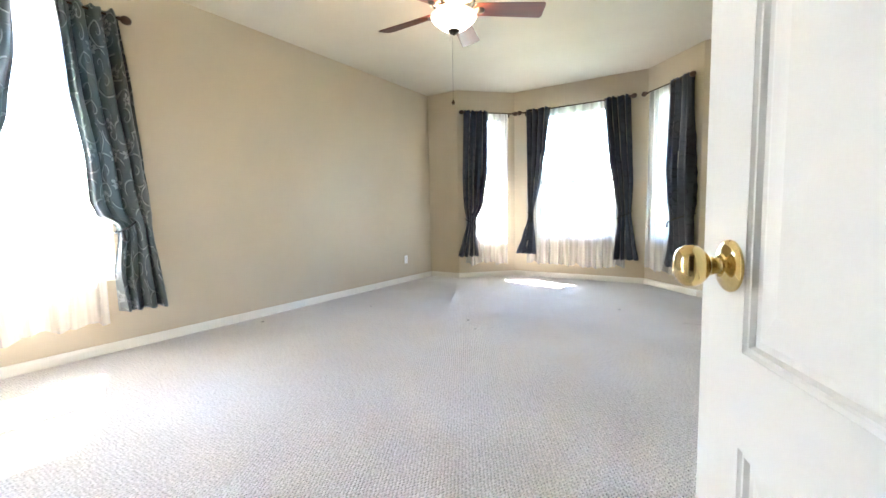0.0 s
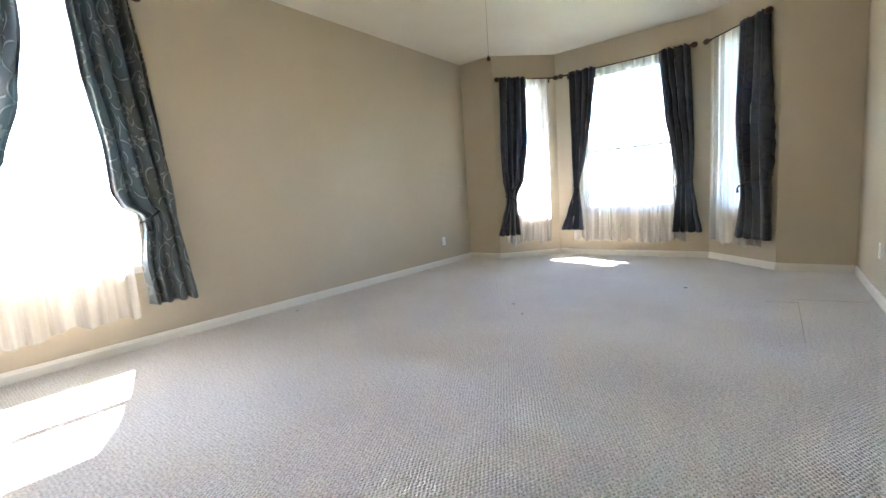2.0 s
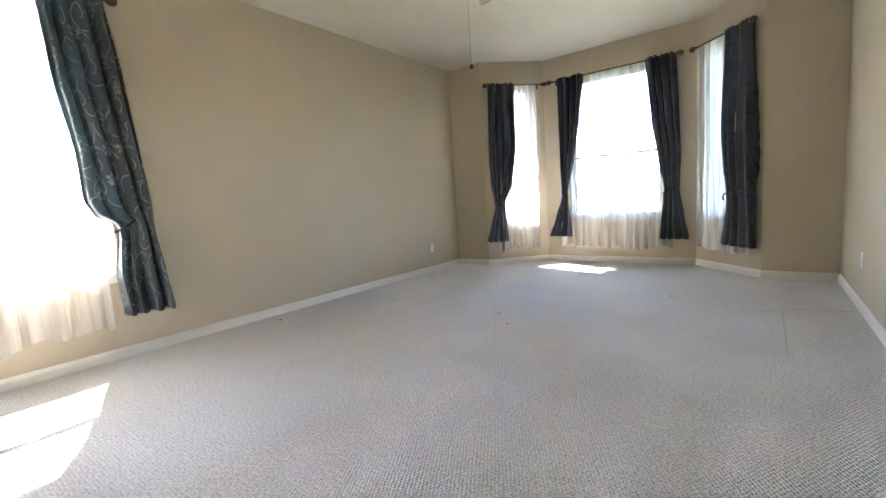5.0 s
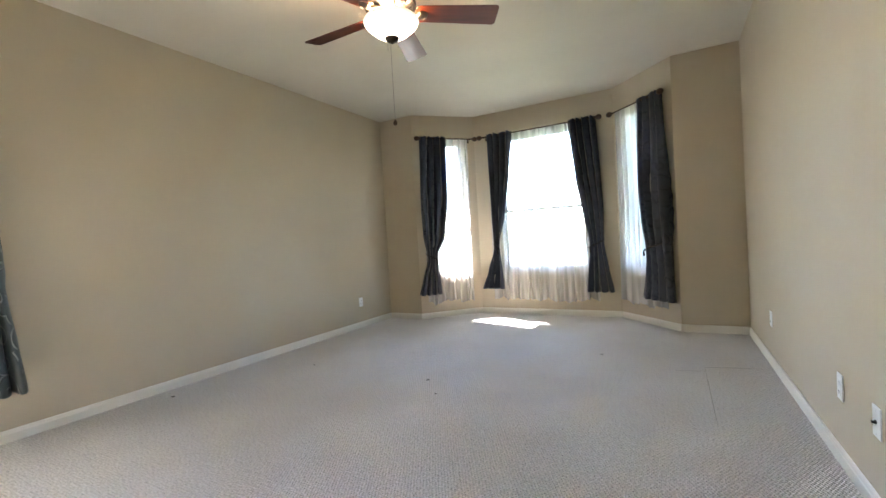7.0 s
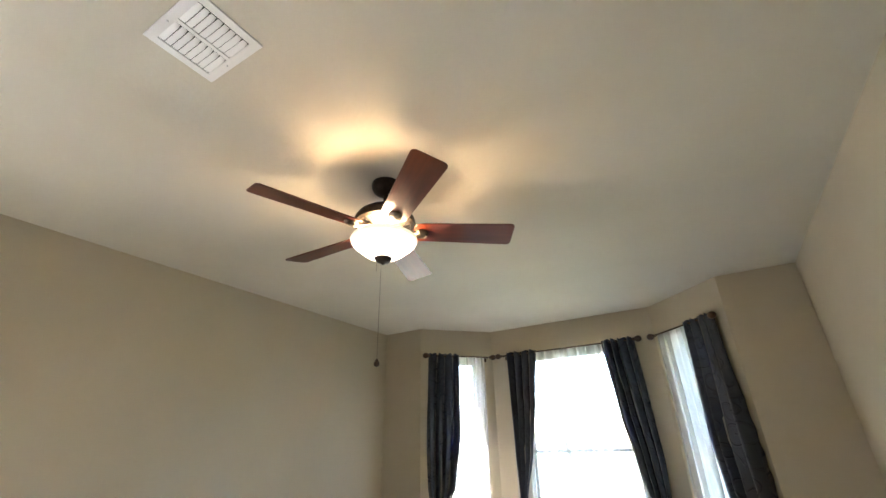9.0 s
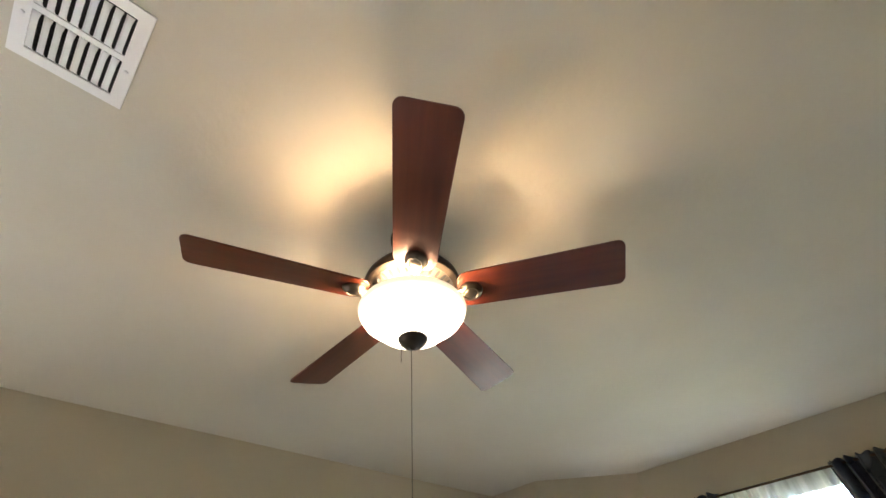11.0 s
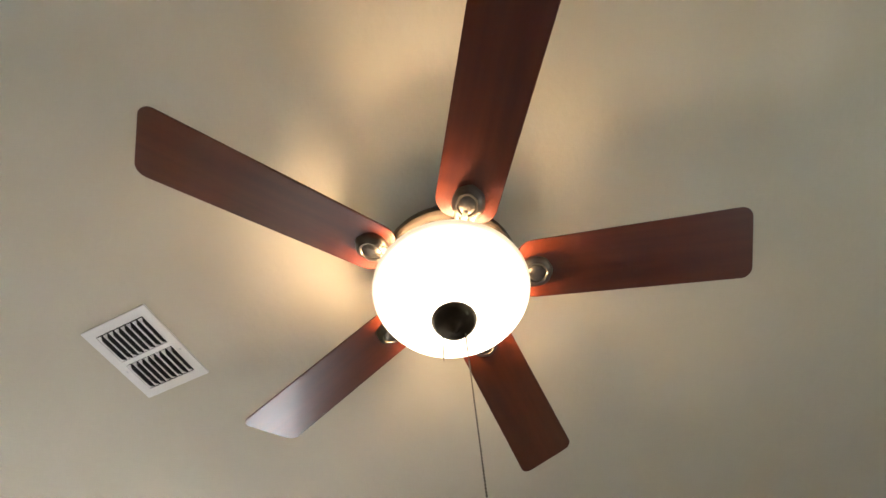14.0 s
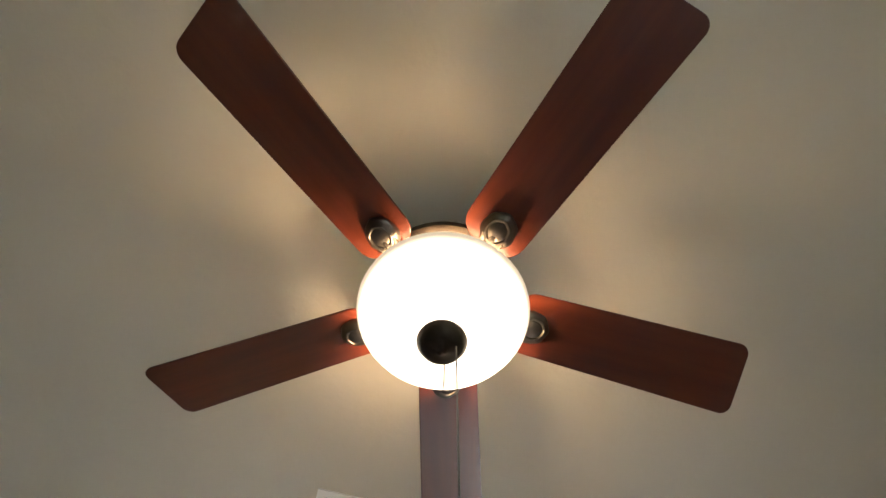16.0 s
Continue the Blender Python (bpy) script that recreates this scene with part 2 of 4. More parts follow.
def wood_material():
    """Cherry-stained veneer, grain along the blade."""
    m, t, s = principled("cherry_veneer", (0.16, 0.04, 0.02), 0.34)
    v = mapped(t, (2.2, 34.0, 34.0))
    grain = mottled(t, v, (0.066, 0.010, 0.004), (0.145, 0.030, 0.010), 1.2, 6.0, 0.15, 0.85)
    v2 = mapped(t, (1.4, 7.0, 7.0))
    broad = mottled(t, v2, (0.72, 0.70, 0.68), (1, 1, 1), 1.5, 3.0)
    t.links.new(mixed(t, 1.0, grain, broad, "MULTIPLY"), s.inputs["Base Color"])
    n = node(t, "ShaderNodeTexNoise", Scale=5.0, Detail=4.0)
    t.links.new(v, n.inputs["Vector"])
    bumped(t, s, n.outputs["Fac"], 0.25, 0.0004)
    s.inputs["Coat Weight"].default_value = 0.3
    s.inputs["Coat Roughness"].default_value = 0.25
    return m


WOOD = wood_material()


def metal(name, a, b, rough, scale=18.0):
    m, t, s = principled(name, a, rough, 1.0)
    v = mapped(t)
    t.links.new(mottled(t, v, a, b, scale), s.inputs["Base Color"])
    n = node(t, "ShaderNodeTexNoise", Scale=scale * 3, Detail=3.0)
    t.links.new(v, n.inputs["Vector"])
    r = t.nodes.new("ShaderNodeMapRange")
    r.inputs["To Min"].default_value, r.inputs["To Max"].default_value = rough * 0.8, rough * 1.3
    t.links.new(n.outputs["Fac"], r.inputs["Value"])
    t.links.new(r.outputs[0], s.inputs["Roughness"])
    return m


BRONZE = metal("dark_bronze", (0.036, 0.029, 0.024), (0.062, 0.050, 0.039), 0.40)
ANTIQUE = metal("antique_pewter", (0.105, 0.092, 0.078), (0.19, 0.168, 0.14), 0.34)
BRASS = metal("polished_brass", (0.74, 0.56, 0.25), (0.80, 0.63, 0.31), 0.10)
HINGE = metal("satin_brass", (0.6, 0.46, 0.22), (0.66, 0.5, 0.25), 0.3)
RODM = metal("bronze_rod", (0.05, 0.035, 0.028), (0.09, 0.06, 0.045), 0.35)
FINIAL = principled("turned_wood_finial", (0.055, 0.026, 0.016), 0.35)[0]
CORD = principled("black_cord", (0.012, 0.012, 0.014), 0.8)[0]
LINT_AND_SHADE = principled("lint_and_shade", (0.05, 0.045, 0.04), 0.95)[0]


def bowl_material():
    """Frosted glass lit from within by the bulbs."""
    m, t, s = principled("frosted_lamp_glass", (0.6, 0.56, 0.48), 0.3)
    s.inputs["Emission Color"].default_value = (1.0, 0.80, 0.52, 1)
    c = t.nodes.new("ShaderNodeTexCoord")
    sep = t.nodes.new("ShaderNodeSeparateXYZ")
    t.links.new(c.outputs["Object"], sep.inputs[0])
    level = t.nodes.new("ShaderNodeMapRange")
    level.inputs["From Min"].default_value, level.inputs["From Max"].default_value = -0.372, -0.350
    level.inputs["To Min"].default_value, level.inputs["To Max"].default_value = BOWL_GLOW, BOWL_GLOW * 0.16
    t.links.new(sep.outputs["Z"], level.inputs["Value"])
    t.links.new(level.outputs[0], s.inputs["Emission Strength"])
    return m


BOWL_GLOW = 0.28
BOWL = bowl_material()
GRASS = paint("lawn", (0.06, 0.08, 0.035), (0.10, 0.11, 0.06), 0.95, 0.01, 14.0)
# pale concrete of an added slab that reflects sunlight indoors
BOUNCE_PAVE = paint("bounce_concrete", (0.66, 0.64, 0.60), (0.74, 0.72, 0.68), 0.9, 0.003, 30.0)
BARK = paint("tree_bark", (0.14, 0.115, 0.09), (0.24, 0.20, 0.16), 0.95, 0.01, 25.0)
LEAF = paint("tree_leaf", (0.04, 0.085, 0.025), (0.08, 0.14, 0.04), 0.6, 0.001, 25.0)
FENCE = paint("cedar_fence", (0.24, 0.18, 0.12), (0.36, 0.28, 0.2), 0.9, 0.003, 20.0)


# ---- mesh helpers ----
def part(name, bm, material, parent=None, label="", smooth=False, at=None):
    """One mesh object from bm, under parent if given."""
    bmesh.ops.recalc_face_normals(bm, faces=bm.faces)
    data = bpy.data.meshes.new(name)
    bm.to_mesh(data)
    bm.free()
    data.materials.append(material)
    if smooth:
        data.shade_smooth()
        data.set_sharp_from_angle(angle=radians(38))
    ob = new(name, data)
    if at is not None:
        ob.matrix_world = at
    if parent:
        ob.parent = parent
    return tagged(ob, label)


def box(bm, lo, hi, m=None, bevel=0.0):
    made = bmesh.ops.create_cube(bm, size=1.0)["verts"]
    for v in made:
        v.co = Vector([(a + b) / 2 + c * (b - a) for a, b, c in zip(lo, hi, v.co)])
    if bevel:
        edges = list({e for v in made for e in v.link_edges})
        made = list({v for f in bmesh.ops.bevel(bm, geom=edges, offset=bevel, segments=2, affect="EDGES", profile=0.5)["faces"] for v in f.verts}
                    | {v for v in made if v.is_valid})
    if m is not None:
        bmesh.ops.transform(bm, matrix=m, verts=made)
    return made


def turned(bm, profile, steps=32, m=None):
    """A surface turned round z from (radius, z) pairs."""
    rings = []
    for r, z in profile:
        if r < 1e-5:
            rings.append([bm.verts.new((0, 0, z))])
        else:
            rings.append([bm.verts.new((r * math.cos(2 * math.pi * k / steps), r * math.sin(2 * math.pi * k / steps), z)) for k in range(steps)])
    for a, b in zip(rings, rings[1:]):
        for k in range(steps):
            q = (k + 1) % steps
            if len(a) == 1 and len(b) == 1:
                continue
            if len(a) == 1:
                bm.faces.new((a[0], b[q], b[k]))
            elif len(b) == 1:
                bm.faces.new((a[k], a[q], b[0]))
            else:
                bm.faces.new((a[k], a[q], b[q], b[k]))
    if m is not None:
        bmesh.ops.transform(bm, matrix=m, verts=[v for ring in rings for v in ring])


def tube(bm, points, radius, sides=8, radii=None):
    """A round bar along points."""
    points = [Vector(p) for p in points]
    rings = []
    side = None
    for i, p in enumerate(points):
        d = (points[min(i + 1, len(points) - 1)] - points[max(i - 1, 0)]).normalized()
        if side is None:
            side = d.orthogonal().normalized()
        side = (side - d * side.dot(d)).normalized()
        up = d.cross(side)
        r = radii[i] if radii else radius
        rings.append([bm.verts.new(p + side * (r * math.cos(2 * math.pi * k / sides)) + up * (r * math.sin(2 * math.pi * k / sides))) for k in range(sides)])
    for a, b in zip(rings, rings[1:]):
        for k in range(sides):
            bm.faces.new((a[k], a[(k + 1) % sides], b[(k + 1) % sides], b[k]))
    bm.faces.new(rings[0][::-1])
    bm.faces.new(rings[-1])


def run(origin, along):
    """A frame whose x runs along a wall, y points out of the room and z is up."""
    u = Vector((*along, 0)).normalized()
    n = Vector((-u.y, u.x, 0))
    m = Matrix.Identity(4)
    m.col[0][:3], m.col[1][:3], m.col[2][:3], m.col[3][:3] = u, n, (0, 0, 1), (*origin, 0)
    return m


def slab(bm, m, s_cuts, z_cuts, holes, depth):
    """A wall of the given depth outwards from the frame's plane, with (s0, s1, z0, z1) holes through it."""
    solid = {}
    for i in range(len(s_cuts) - 1):
        for j in range(len(z_cuts) - 1):
            s, z = (s_cuts[i] + s_cuts[i + 1]) / 2, (z_cuts[j] + z_cuts[j + 1]) / 2
            solid[i, j] = not any(a < s < b and c < z < d for a, b, c, d in holes)
    verts = {}

    def vert(i, j, y):
        key = (i, j, y)
        if key not in verts:
            verts[key] = bm.verts.new(m @ Vector((s_cuts[i], depth * y, z_cuts[j])))
        return verts[key]

    for (i, j), full in solid.items():
        if not full:
            continue
        bm.faces.new([vert(i, j, 0), vert(i + 1, j, 0), vert(i + 1, j + 1, 0), vert(i, j + 1, 0)])
        bm.faces.new([vert(i, j, 1), vert(i, j + 1, 1), vert(i + 1, j + 1, 1), vert(i + 1, j, 1)])
        for di, dj, a, b in ((-1, 0, (i, j), (i, j + 1)), (1, 0, (i + 1, j), (i + 1, j + 1)), (0, -1, (i, j), (i + 1, j)), (0, 1, (i, j + 1), (i + 1, j + 1))):
            if not solid.get((i + di, j + dj), False):
                bm.faces.new([vert(*a, 0), vert(*b, 0), vert(*b, 1), vert(*a, 1)])


# ---- the room's plan ----
X0, X1, Y0, Y1, TOP = -3.603, 0.570, 0.49, 6.0, 2.768
BL, CL, CR, BR = Vector((-3.09, Y1)), Vector((-2.46, 6.64)), Vector((-0.62, 6.64)), Vector((0.0, Y1))
SILL, HEAD = 0.575, 2.44
LEFT = run((X0, Y0 - 0.2), (0, 1))
FAR_A, FAR_B = run((X0, Y1), (1, 0)), run(BR, (1, 0))
BAY_L, BAY_C, BAY_R = run(BL, CL - BL), run(CL, (1, 0)), run(CR, BR - CR)
RIGHT, NEAR = run((X1, Y1 + 0.14), (0, -1)), run((X1, Y0), (-1, 0))
S0 = Y0 - 0.2


def wall(name, frame_, length, holes=(), start=0.0, depth=0.14, material=None):
    bm = bmesh.new()
    s = sorted({start, length, *(v for h in holes for v in h[:2])})
    z = sorted({0.0, TOP, *(v for h in holes for v in h[2:])})
    slab(bm, frame_, s, z, holes, depth)
    return tagged(part(name, bm, material or WALL), kind="structure")


LEN_BAY = (CL - BL).length
WINDOW_L = (0.74 - S0, 1.845 - S0, SILL, HEAD)
WINDOW_BL = (0.20, 0.735, SILL, HEAD)
WINDOW_BC = (0.34, 1.50, SILL, HEAD)
WINDOW_BR = (0.14, 0.69, SILL, HEAD)
DOORWAY = (X1 - 0.478, X1 + 0.345, -0.01, 2.05)
wall("wall_west", LEFT, Y1 - S0 + 0.14, [WINDOW_L])
wall("wall_north_a", FAR_A, BL.x - X0)
wall("wall_north_b", FAR_B, X1 - BR.x)
wall("wall_bay_a", BAY_L, LEN_BAY, [WINDOW_BL])
wall("wall_bay_b", BAY_C, CR.x - CL.x + 0.06, [WINDOW_BC], -0.06)
wall("wall_bay_c", BAY_R, (BR - CR).length, [WINDOW_BR])
wall("wall_east", RIGHT, Y1 + 0.14 - S0)
wall("wall_south", NEAR, X1 - X0, [DOORWAY], depth=0.12)

# the hall behind the doorway, plain walls that close the place
bm = bmesh.new()
slab(bm, run((X0, -1.4), (1, 0)), [0, X1 - X0], [0, TOP], [], -0.1)
slab(bm, run((X1, 0.3), (0, -1)), [0, 1.8], [0, TOP], [], 0.1)
slab(bm, run((-0.9, -1.4), (0, 1)), [0, 1.7], [0, TOP], [], 0.1)
tagged(part("wall_hall", bm, WALL), kind="structure")

bm = bmesh.new()
box(bm, (X0 - 0.14, -1.5, -0.12), (X1 + 0.14, Y1 + 0.80, 0.0))
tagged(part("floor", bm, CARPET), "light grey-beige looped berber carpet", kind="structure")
bm = bmesh.new()
box(bm, (X0 - 0.03, -1.5, TOP), (X1 + 0.14, Y1 + 0.80, TOP + 0.12))
tagged(part("ceiling", bm, CEILING), kind="structure")
# unseen roof: overhangs sized to trim the sun patches and shade the middle window
bm = bmesh.new()
box(bm, (X0 - 0.03, -2.0, TOP + 0.125), (X1 + 2.0, Y1 + 1.45, TOP + 0.32))
box(bm, (X0 - 0.79, -2.0, TOP + 0.125), (X0 - 0.03, 4.4, TOP + 0.32))
tagged(part("sun_blocking_roof", bm, SHINGLE), kind="structure")


def baseboard(frame_, s0, s1):
    """A skirting board with an eased, stepped top edge."""
    bm = bmesh.new()
    section = [(0.0, 0.0), (-0.013, 0.0), (-0.013, 0.050), (-0.0105, 0.056), (-0.009, 0.066), (-0.006, 0.073), (0.0, 0.074)]
    a = [bm.verts.new(frame_ @ Vector((s0, y, z))) for y, z in section]
    b = [bm.verts.new(frame_ @ Vector((s1, y, z))) for y, z in section]
    for k in range(len(section)):
        q = (k + 1) % len(section)
        bm.faces.new((a[k], a[q], b[q], b[k]))
    bm.faces.new(a)
    bm.faces.new(b[::-1])
    return tagged(part("baseboard", bm, TRIM), "cream-white painted baseboard", kind="structure")


baseboard(LEFT, Y0 - S0, Y1 - S0)
baseboard(FAR_A, 0.014, BL.x - X0 + 0.006)
baseboard(BAY_L, -0.006, LEN_BAY - 0.006)
baseboard(BAY_C, 0.006, CR.x - CL.x - 0.006)
baseboard(BAY_R, 0.006, (BR - CR).length + 0.006)
baseboard(FAR_B, -0.006, X1 - BR.x - 0.014)
baseboard(RIGHT, 0.14, Y1 + 0.14 - Y0)
baseboard(NEAR, 0.93 + 0.07, X1 - X0 - 0.014)


def window(number, frame_, opening):
    """A vinyl sash window set in its drywall opening, with a stool and apron below it."""
    s0, s1, z0, z1 = opening
    root = tagged(new("window_%d" % number), "white vinyl single-hung window in a drywall opening", kind="structure")
    root.matrix_world = frame_ @ pose((s0 + s1) / 2, 0, z0)
    w, h = (s1 - s0) / 2, z1 - z0
    y = 0.075
    rail = 0.040

    def bars(name, rects, material, y0, y1):
        b = bmesh.new()
        for a0, a1, c0, c1 in rects:
            box(b, (a0, y0, c0), (a1, y1, c1), bevel=0.003)
        ob = part(name, b, material)
        ob.parent = root
        return ob

    bars("window_frame", [(-w, -w + rail, 0, h), (w - rail, w, 0, h), (-w + rail, w - rail, 0, rail), (-w + rail, w - rail, h - rail, h)], VINYL, y, y + 0.06)
    m = h * 0.445
    for name, c0, c1, yy in (("lower_sash", rail, m + 0.018, y + 0.008), ("upper_sash", m - 0.018, h - rail, y + 0.032)):
        bars(name, [(-w + rail, -w + rail + 0.03, c0, c1), (w - rail - 0.03, w - rail, c0, c1), (-w + rail + 0.03, w - rail - 0.03, c0, c0 + 0.036),
                    (-w + rail + 0.03, w - rail - 0.03, c1 - 0.036, c1)], VINYL, yy, yy + 0.022)
        pane = bars("pane", [(-w + rail + 0.03, w - rail - 0.03, c0 + 0.036, c1 - 0.036)], GLASS, yy + 0.009, yy + 0.013)
        pane.visible_shadow = False
    stool = bmesh.new()
    box(stool, (-w - 0.03, -0.028, 0.002), (w + 0.03, y - 0.001, 0.024), bevel=0.005)
    box(stool, (-w - 0.015, -0.015, -0.035), (w + 0.015, -0.001, 0.002), bevel=0.003)
    part("window_sill", stool, TRIM, label="white painted wooden window sill").parent = root


window(1, LEFT, WINDOW_L)
window(2, BAY_L, WINDOW_BL)
window(3, BAY_C, WINDOW_BC)
window(4, BAY_R, WINDOW_BR)

# ---- curtains ----
ROD_Z, ROD_OUT = 2.437, -0.085


def rod(frame_, s0, s1, label):
    root = tagged(new("curtain_rod"), label, "curtain rod", "curtain rods")
    root.matrix_world = frame_ @ pose((s0 + s1) / 2, ROD_OUT, ROD_Z)
    h = (s1 - s0) / 2
    bm = bmesh.new()
    tube(bm, [(-h, 0, 0), (h, 0, 0)], 0.008, 12)
    part("pole", bm, RODM, root, smooth=True)
    ball = [(0.0, -0.030), (0.010, -0.029), (0.0185, -0.023), (0.0235, -0.012), (0.0245, 0.0), (0.0215, 0.012), (0.014, 0.021), (0.009, 0.025), (0.012, 0.029), (0.012, 0.034), (0.0, 0.035)]
    for side in (-1, 1):
        bm = bmesh.new()
        turned(bm, [(1.3 * r, 1.3 * v) for r, v in ball], 20, pose(side * (h + 0.036), 0, 0, 0, -90 * side, 0))
        part("finial", bm, FINIAL, root, "dark turned ball finial", smooth=True)
        bm = bmesh.new()
        x = side * (h - 0.03)
        box(bm, (x - 0.007, 0.0, -0.004), (x + 0.007, -ROD_OUT - 0.004, 0.004), bevel=0.001)
        box(bm, (x - 0.012, -ROD_OUT - 0.005, -0.04), (x + 0.012, -ROD_OUT - 0.001, 0.025), bevel=0.001)
        tube(bm, [(x, -0.012, -0.004), (x, -0.009, -0.012), (x, 0.0, -0.0155), (x, 0.009, -0.012), (x, 0.012, -0.004)], 0.003, 6)
        part("bracket", bm, RODM, root, "dark metal wall bracket", smooth=True)


def spline(points, z):
    """Interpolates rows of (z, values...) smoothly."""
    points = sorted(points, reverse=True)
    if z >= points[0][0]:
        return points[0][1:]
    for a, b in zip(points, points[1:]):
        if z >= b[0]:
            f = (a[0] - z) / (a[0] - b[0])
            f = f * f * (3 - 2 * f) * 0.5 + f * 0.5
            return tuple(p + (q - p) * f for p, q in zip(a[1:], b[1:]))
    return points[-1][1:]


def curtain(frame_, shape, tie, folds, seed, label, flip=1):
    """A gathered panel on its rod pocket, caught by a cord; shape: rows of (z, s_left, s_right, depth of fold, distance from the wall)."""
    root = tagged(new("curtain"), label, "curtain", "curtain panels")
    top, bottom = shape[0][0], shape[-1][0]
    mid = (shape[0][1] + shape[0][2]) / 2
    root.matrix_world = frame_ @ pose(mid, 0, bottom)
    rng = random.Random(seed)
    phases = [rng.uniform(-0.5, 0.5) for _ in range(folds + 3)]
    weights = [rng.uniform(0.6, 1.25) for _ in range(folds + 3)]
    cols, rows = folds * 30, 84
    bm = bmesh.new()
    uv = bm.loops.layers.uv.new("UVMap")
    grid, coords = [], {}
    for j in range(rows + 1):
        z = top + (bottom - top) * j / rows
        left, right, depth, out = spline(shape, z)
        near_tie = math.exp(-((z - tie[0]) / 0.13) ** 2)
        line = []
        for i in range(cols + 1):
            u = i / cols
            f = u * folds
            k = int(f)
            w = weights[k] * (1 - (f - k)) + weights[k + 1] * (f - k)
            ph = phases[k] * (1 - (f - k)) + phases[k + 1] * (f - k)
            drift = 0.35 * math.sin(2.1 * z + seed + 3 * u)
            wave = 2 * abs(math.sin(math.pi * (f + 0.3 * ph) + drift)) ** 0.75 - 1
            fine = math.sin(2 * math.pi * (f * 1.37 + ph) + 1.3 * z) * 0.16 * (1 - near_tie * 0.5)
            y = -out - 2.2 * depth * w * (wave + fine) * (0.75 + 0.25 * math.sin(seed + z * 3.1))
            s = left + (right - left) * u + depth * 0.35 * math.cos(2 * math.pi * f + ph + drift)
            zz = z
            if j == rows:
                zz += 0.006 * math.sin(2 * math.pi * f + ph)
            elif j == 0:
                zz += 0.008 * math.sin(2 * math.pi * f * 1.5 + ph)
            y += near_tie * 0.018 * math.sin(math.pi * u) * -1
            p = bm.verts.new((s - mid, min(y, -0.012), zz - bottom))
            coords[p] = (u * 0.72 + seed * 0.37, (top - z) / 1.0)
            line.append(p)
        grid.append(line)
    for a, b in zip(grid, grid[1:]):
        for i in range(cols):
            face = bm.faces.new((a[i], a[i + 1], b[i + 1], b[i]))
            for loop in face.loops:
                loop[uv].uv = coords[loop.vert]
    # west panels take the lit cloth, bay panels its copy with painted shade
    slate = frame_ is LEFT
    cloth = part("fabric", bm, CURTAIN if slate else SHADED_CURTAIN, root, ("slate-grey" if slate else "shade-darkened slate-grey") + " jacquard satin with a scroll pattern", smooth=True)
    thick = cloth.modifiers.new("thickness", "SOLIDIFY")
    thick.thickness = 0.0015
    # the cord round the waist, hooked back to the wall
    z, left, right, out = tie
    c, r = (left + right) / 2 - mid, (right - left) / 2 + 0.005
    bm = bmesh.new()
    loop = []
    for k in range(25):
        a = 2 * math.pi * k / 24
        loop.append((c + r * math.cos(a), -out + (0.045 + 0.01 * math.sin(3 * a)) * math.sin(a), z - bottom + 0.042 * math.cos(a) * flip))
    tube(bm, loop, 0.006, 7)
    hook = c + flip * r
    tube(bm, [(hook, -out, z - bottom + 0.042), (hook, -out * 0.5, z - bottom + 0.054), (hook, -0.012, z - bottom + 0.060)], 0.005, 7)
    k0 = c - flip * (r - 0.025)
    tube(bm, [(k0, -out - 0.03, z - bottom - 0.025), (k0, -out - 0.05, z - bottom - 0.055), (k0 + flip * 0.006, -out - 0.052, z - bottom - 0.10)], 0.006, 7, [0.006, 0.008, 0.013])
    part("tieback", bm, CORD, root, "black twisted tieback cord", smooth=True)
    return root


def sheer(frame_, s0, s1, bottom, folds, seed, label, out=0.068):
    """A voile panel behind the curtains, with a wavering hem."""
    root = tagged(new("sheer_curtain"), label, "sheer curtain", "sheer curtains")
    root.matrix_world = frame_ @ pose((s0 + s1) / 2, 0, bottom)
    rng = random.Random(seed)
    bm = bmesh.new()
    cols, rows = folds * 10, 30
    top = ROD_Z + 0.012
    ph = [rng.uniform(0, 6.28) for _ in range(5)]
    hem = [rng.uniform(-0.04, 0.03) for _ in range(folds + 2)]
    grid = []
    for j in range(rows + 1):
        z = top + (bottom - top) * j / rows
        f = j / rows
        line = []
        for i in range(cols + 1):
            u = i / cols
            k = u * folds
            q = int(k)
            wave = math.sin(2 * math.pi * k + 0.8 * math.sin(2.3 * u * folds * 0.4 + ph[0]) + 0.5 * math.sin(1.7 * z + ph[1]))
            wave += 0.45 * math.sin(2 * math.pi * k * 1.73 + ph[2] + 1.1 * z)
            y = -out - (0.012 + 0.012 * f) * wave
            s = s0 + (s1 - s0) * u + 0.010 * math.sin(2 * math.pi * k * 0.5 + ph[3]) * f
            drop = (hem[q] * (1 - (k - q)) + hem[q + 1] * (k - q) + 0.012 * wave) * f ** 3
            line.append(bm.verts.new((s - (s0 + s1) / 2, y, z - bottom + drop)))
        grid.append(line)
    for a, b in zip(grid, grid[1:]):
        for i in range(cols):
            bm.faces.new((a[i], a[i + 1], b[i + 1], b[i]))
    part("voile", bm, SHEER, root, smooth=True)


def west(y):
    return y - S0


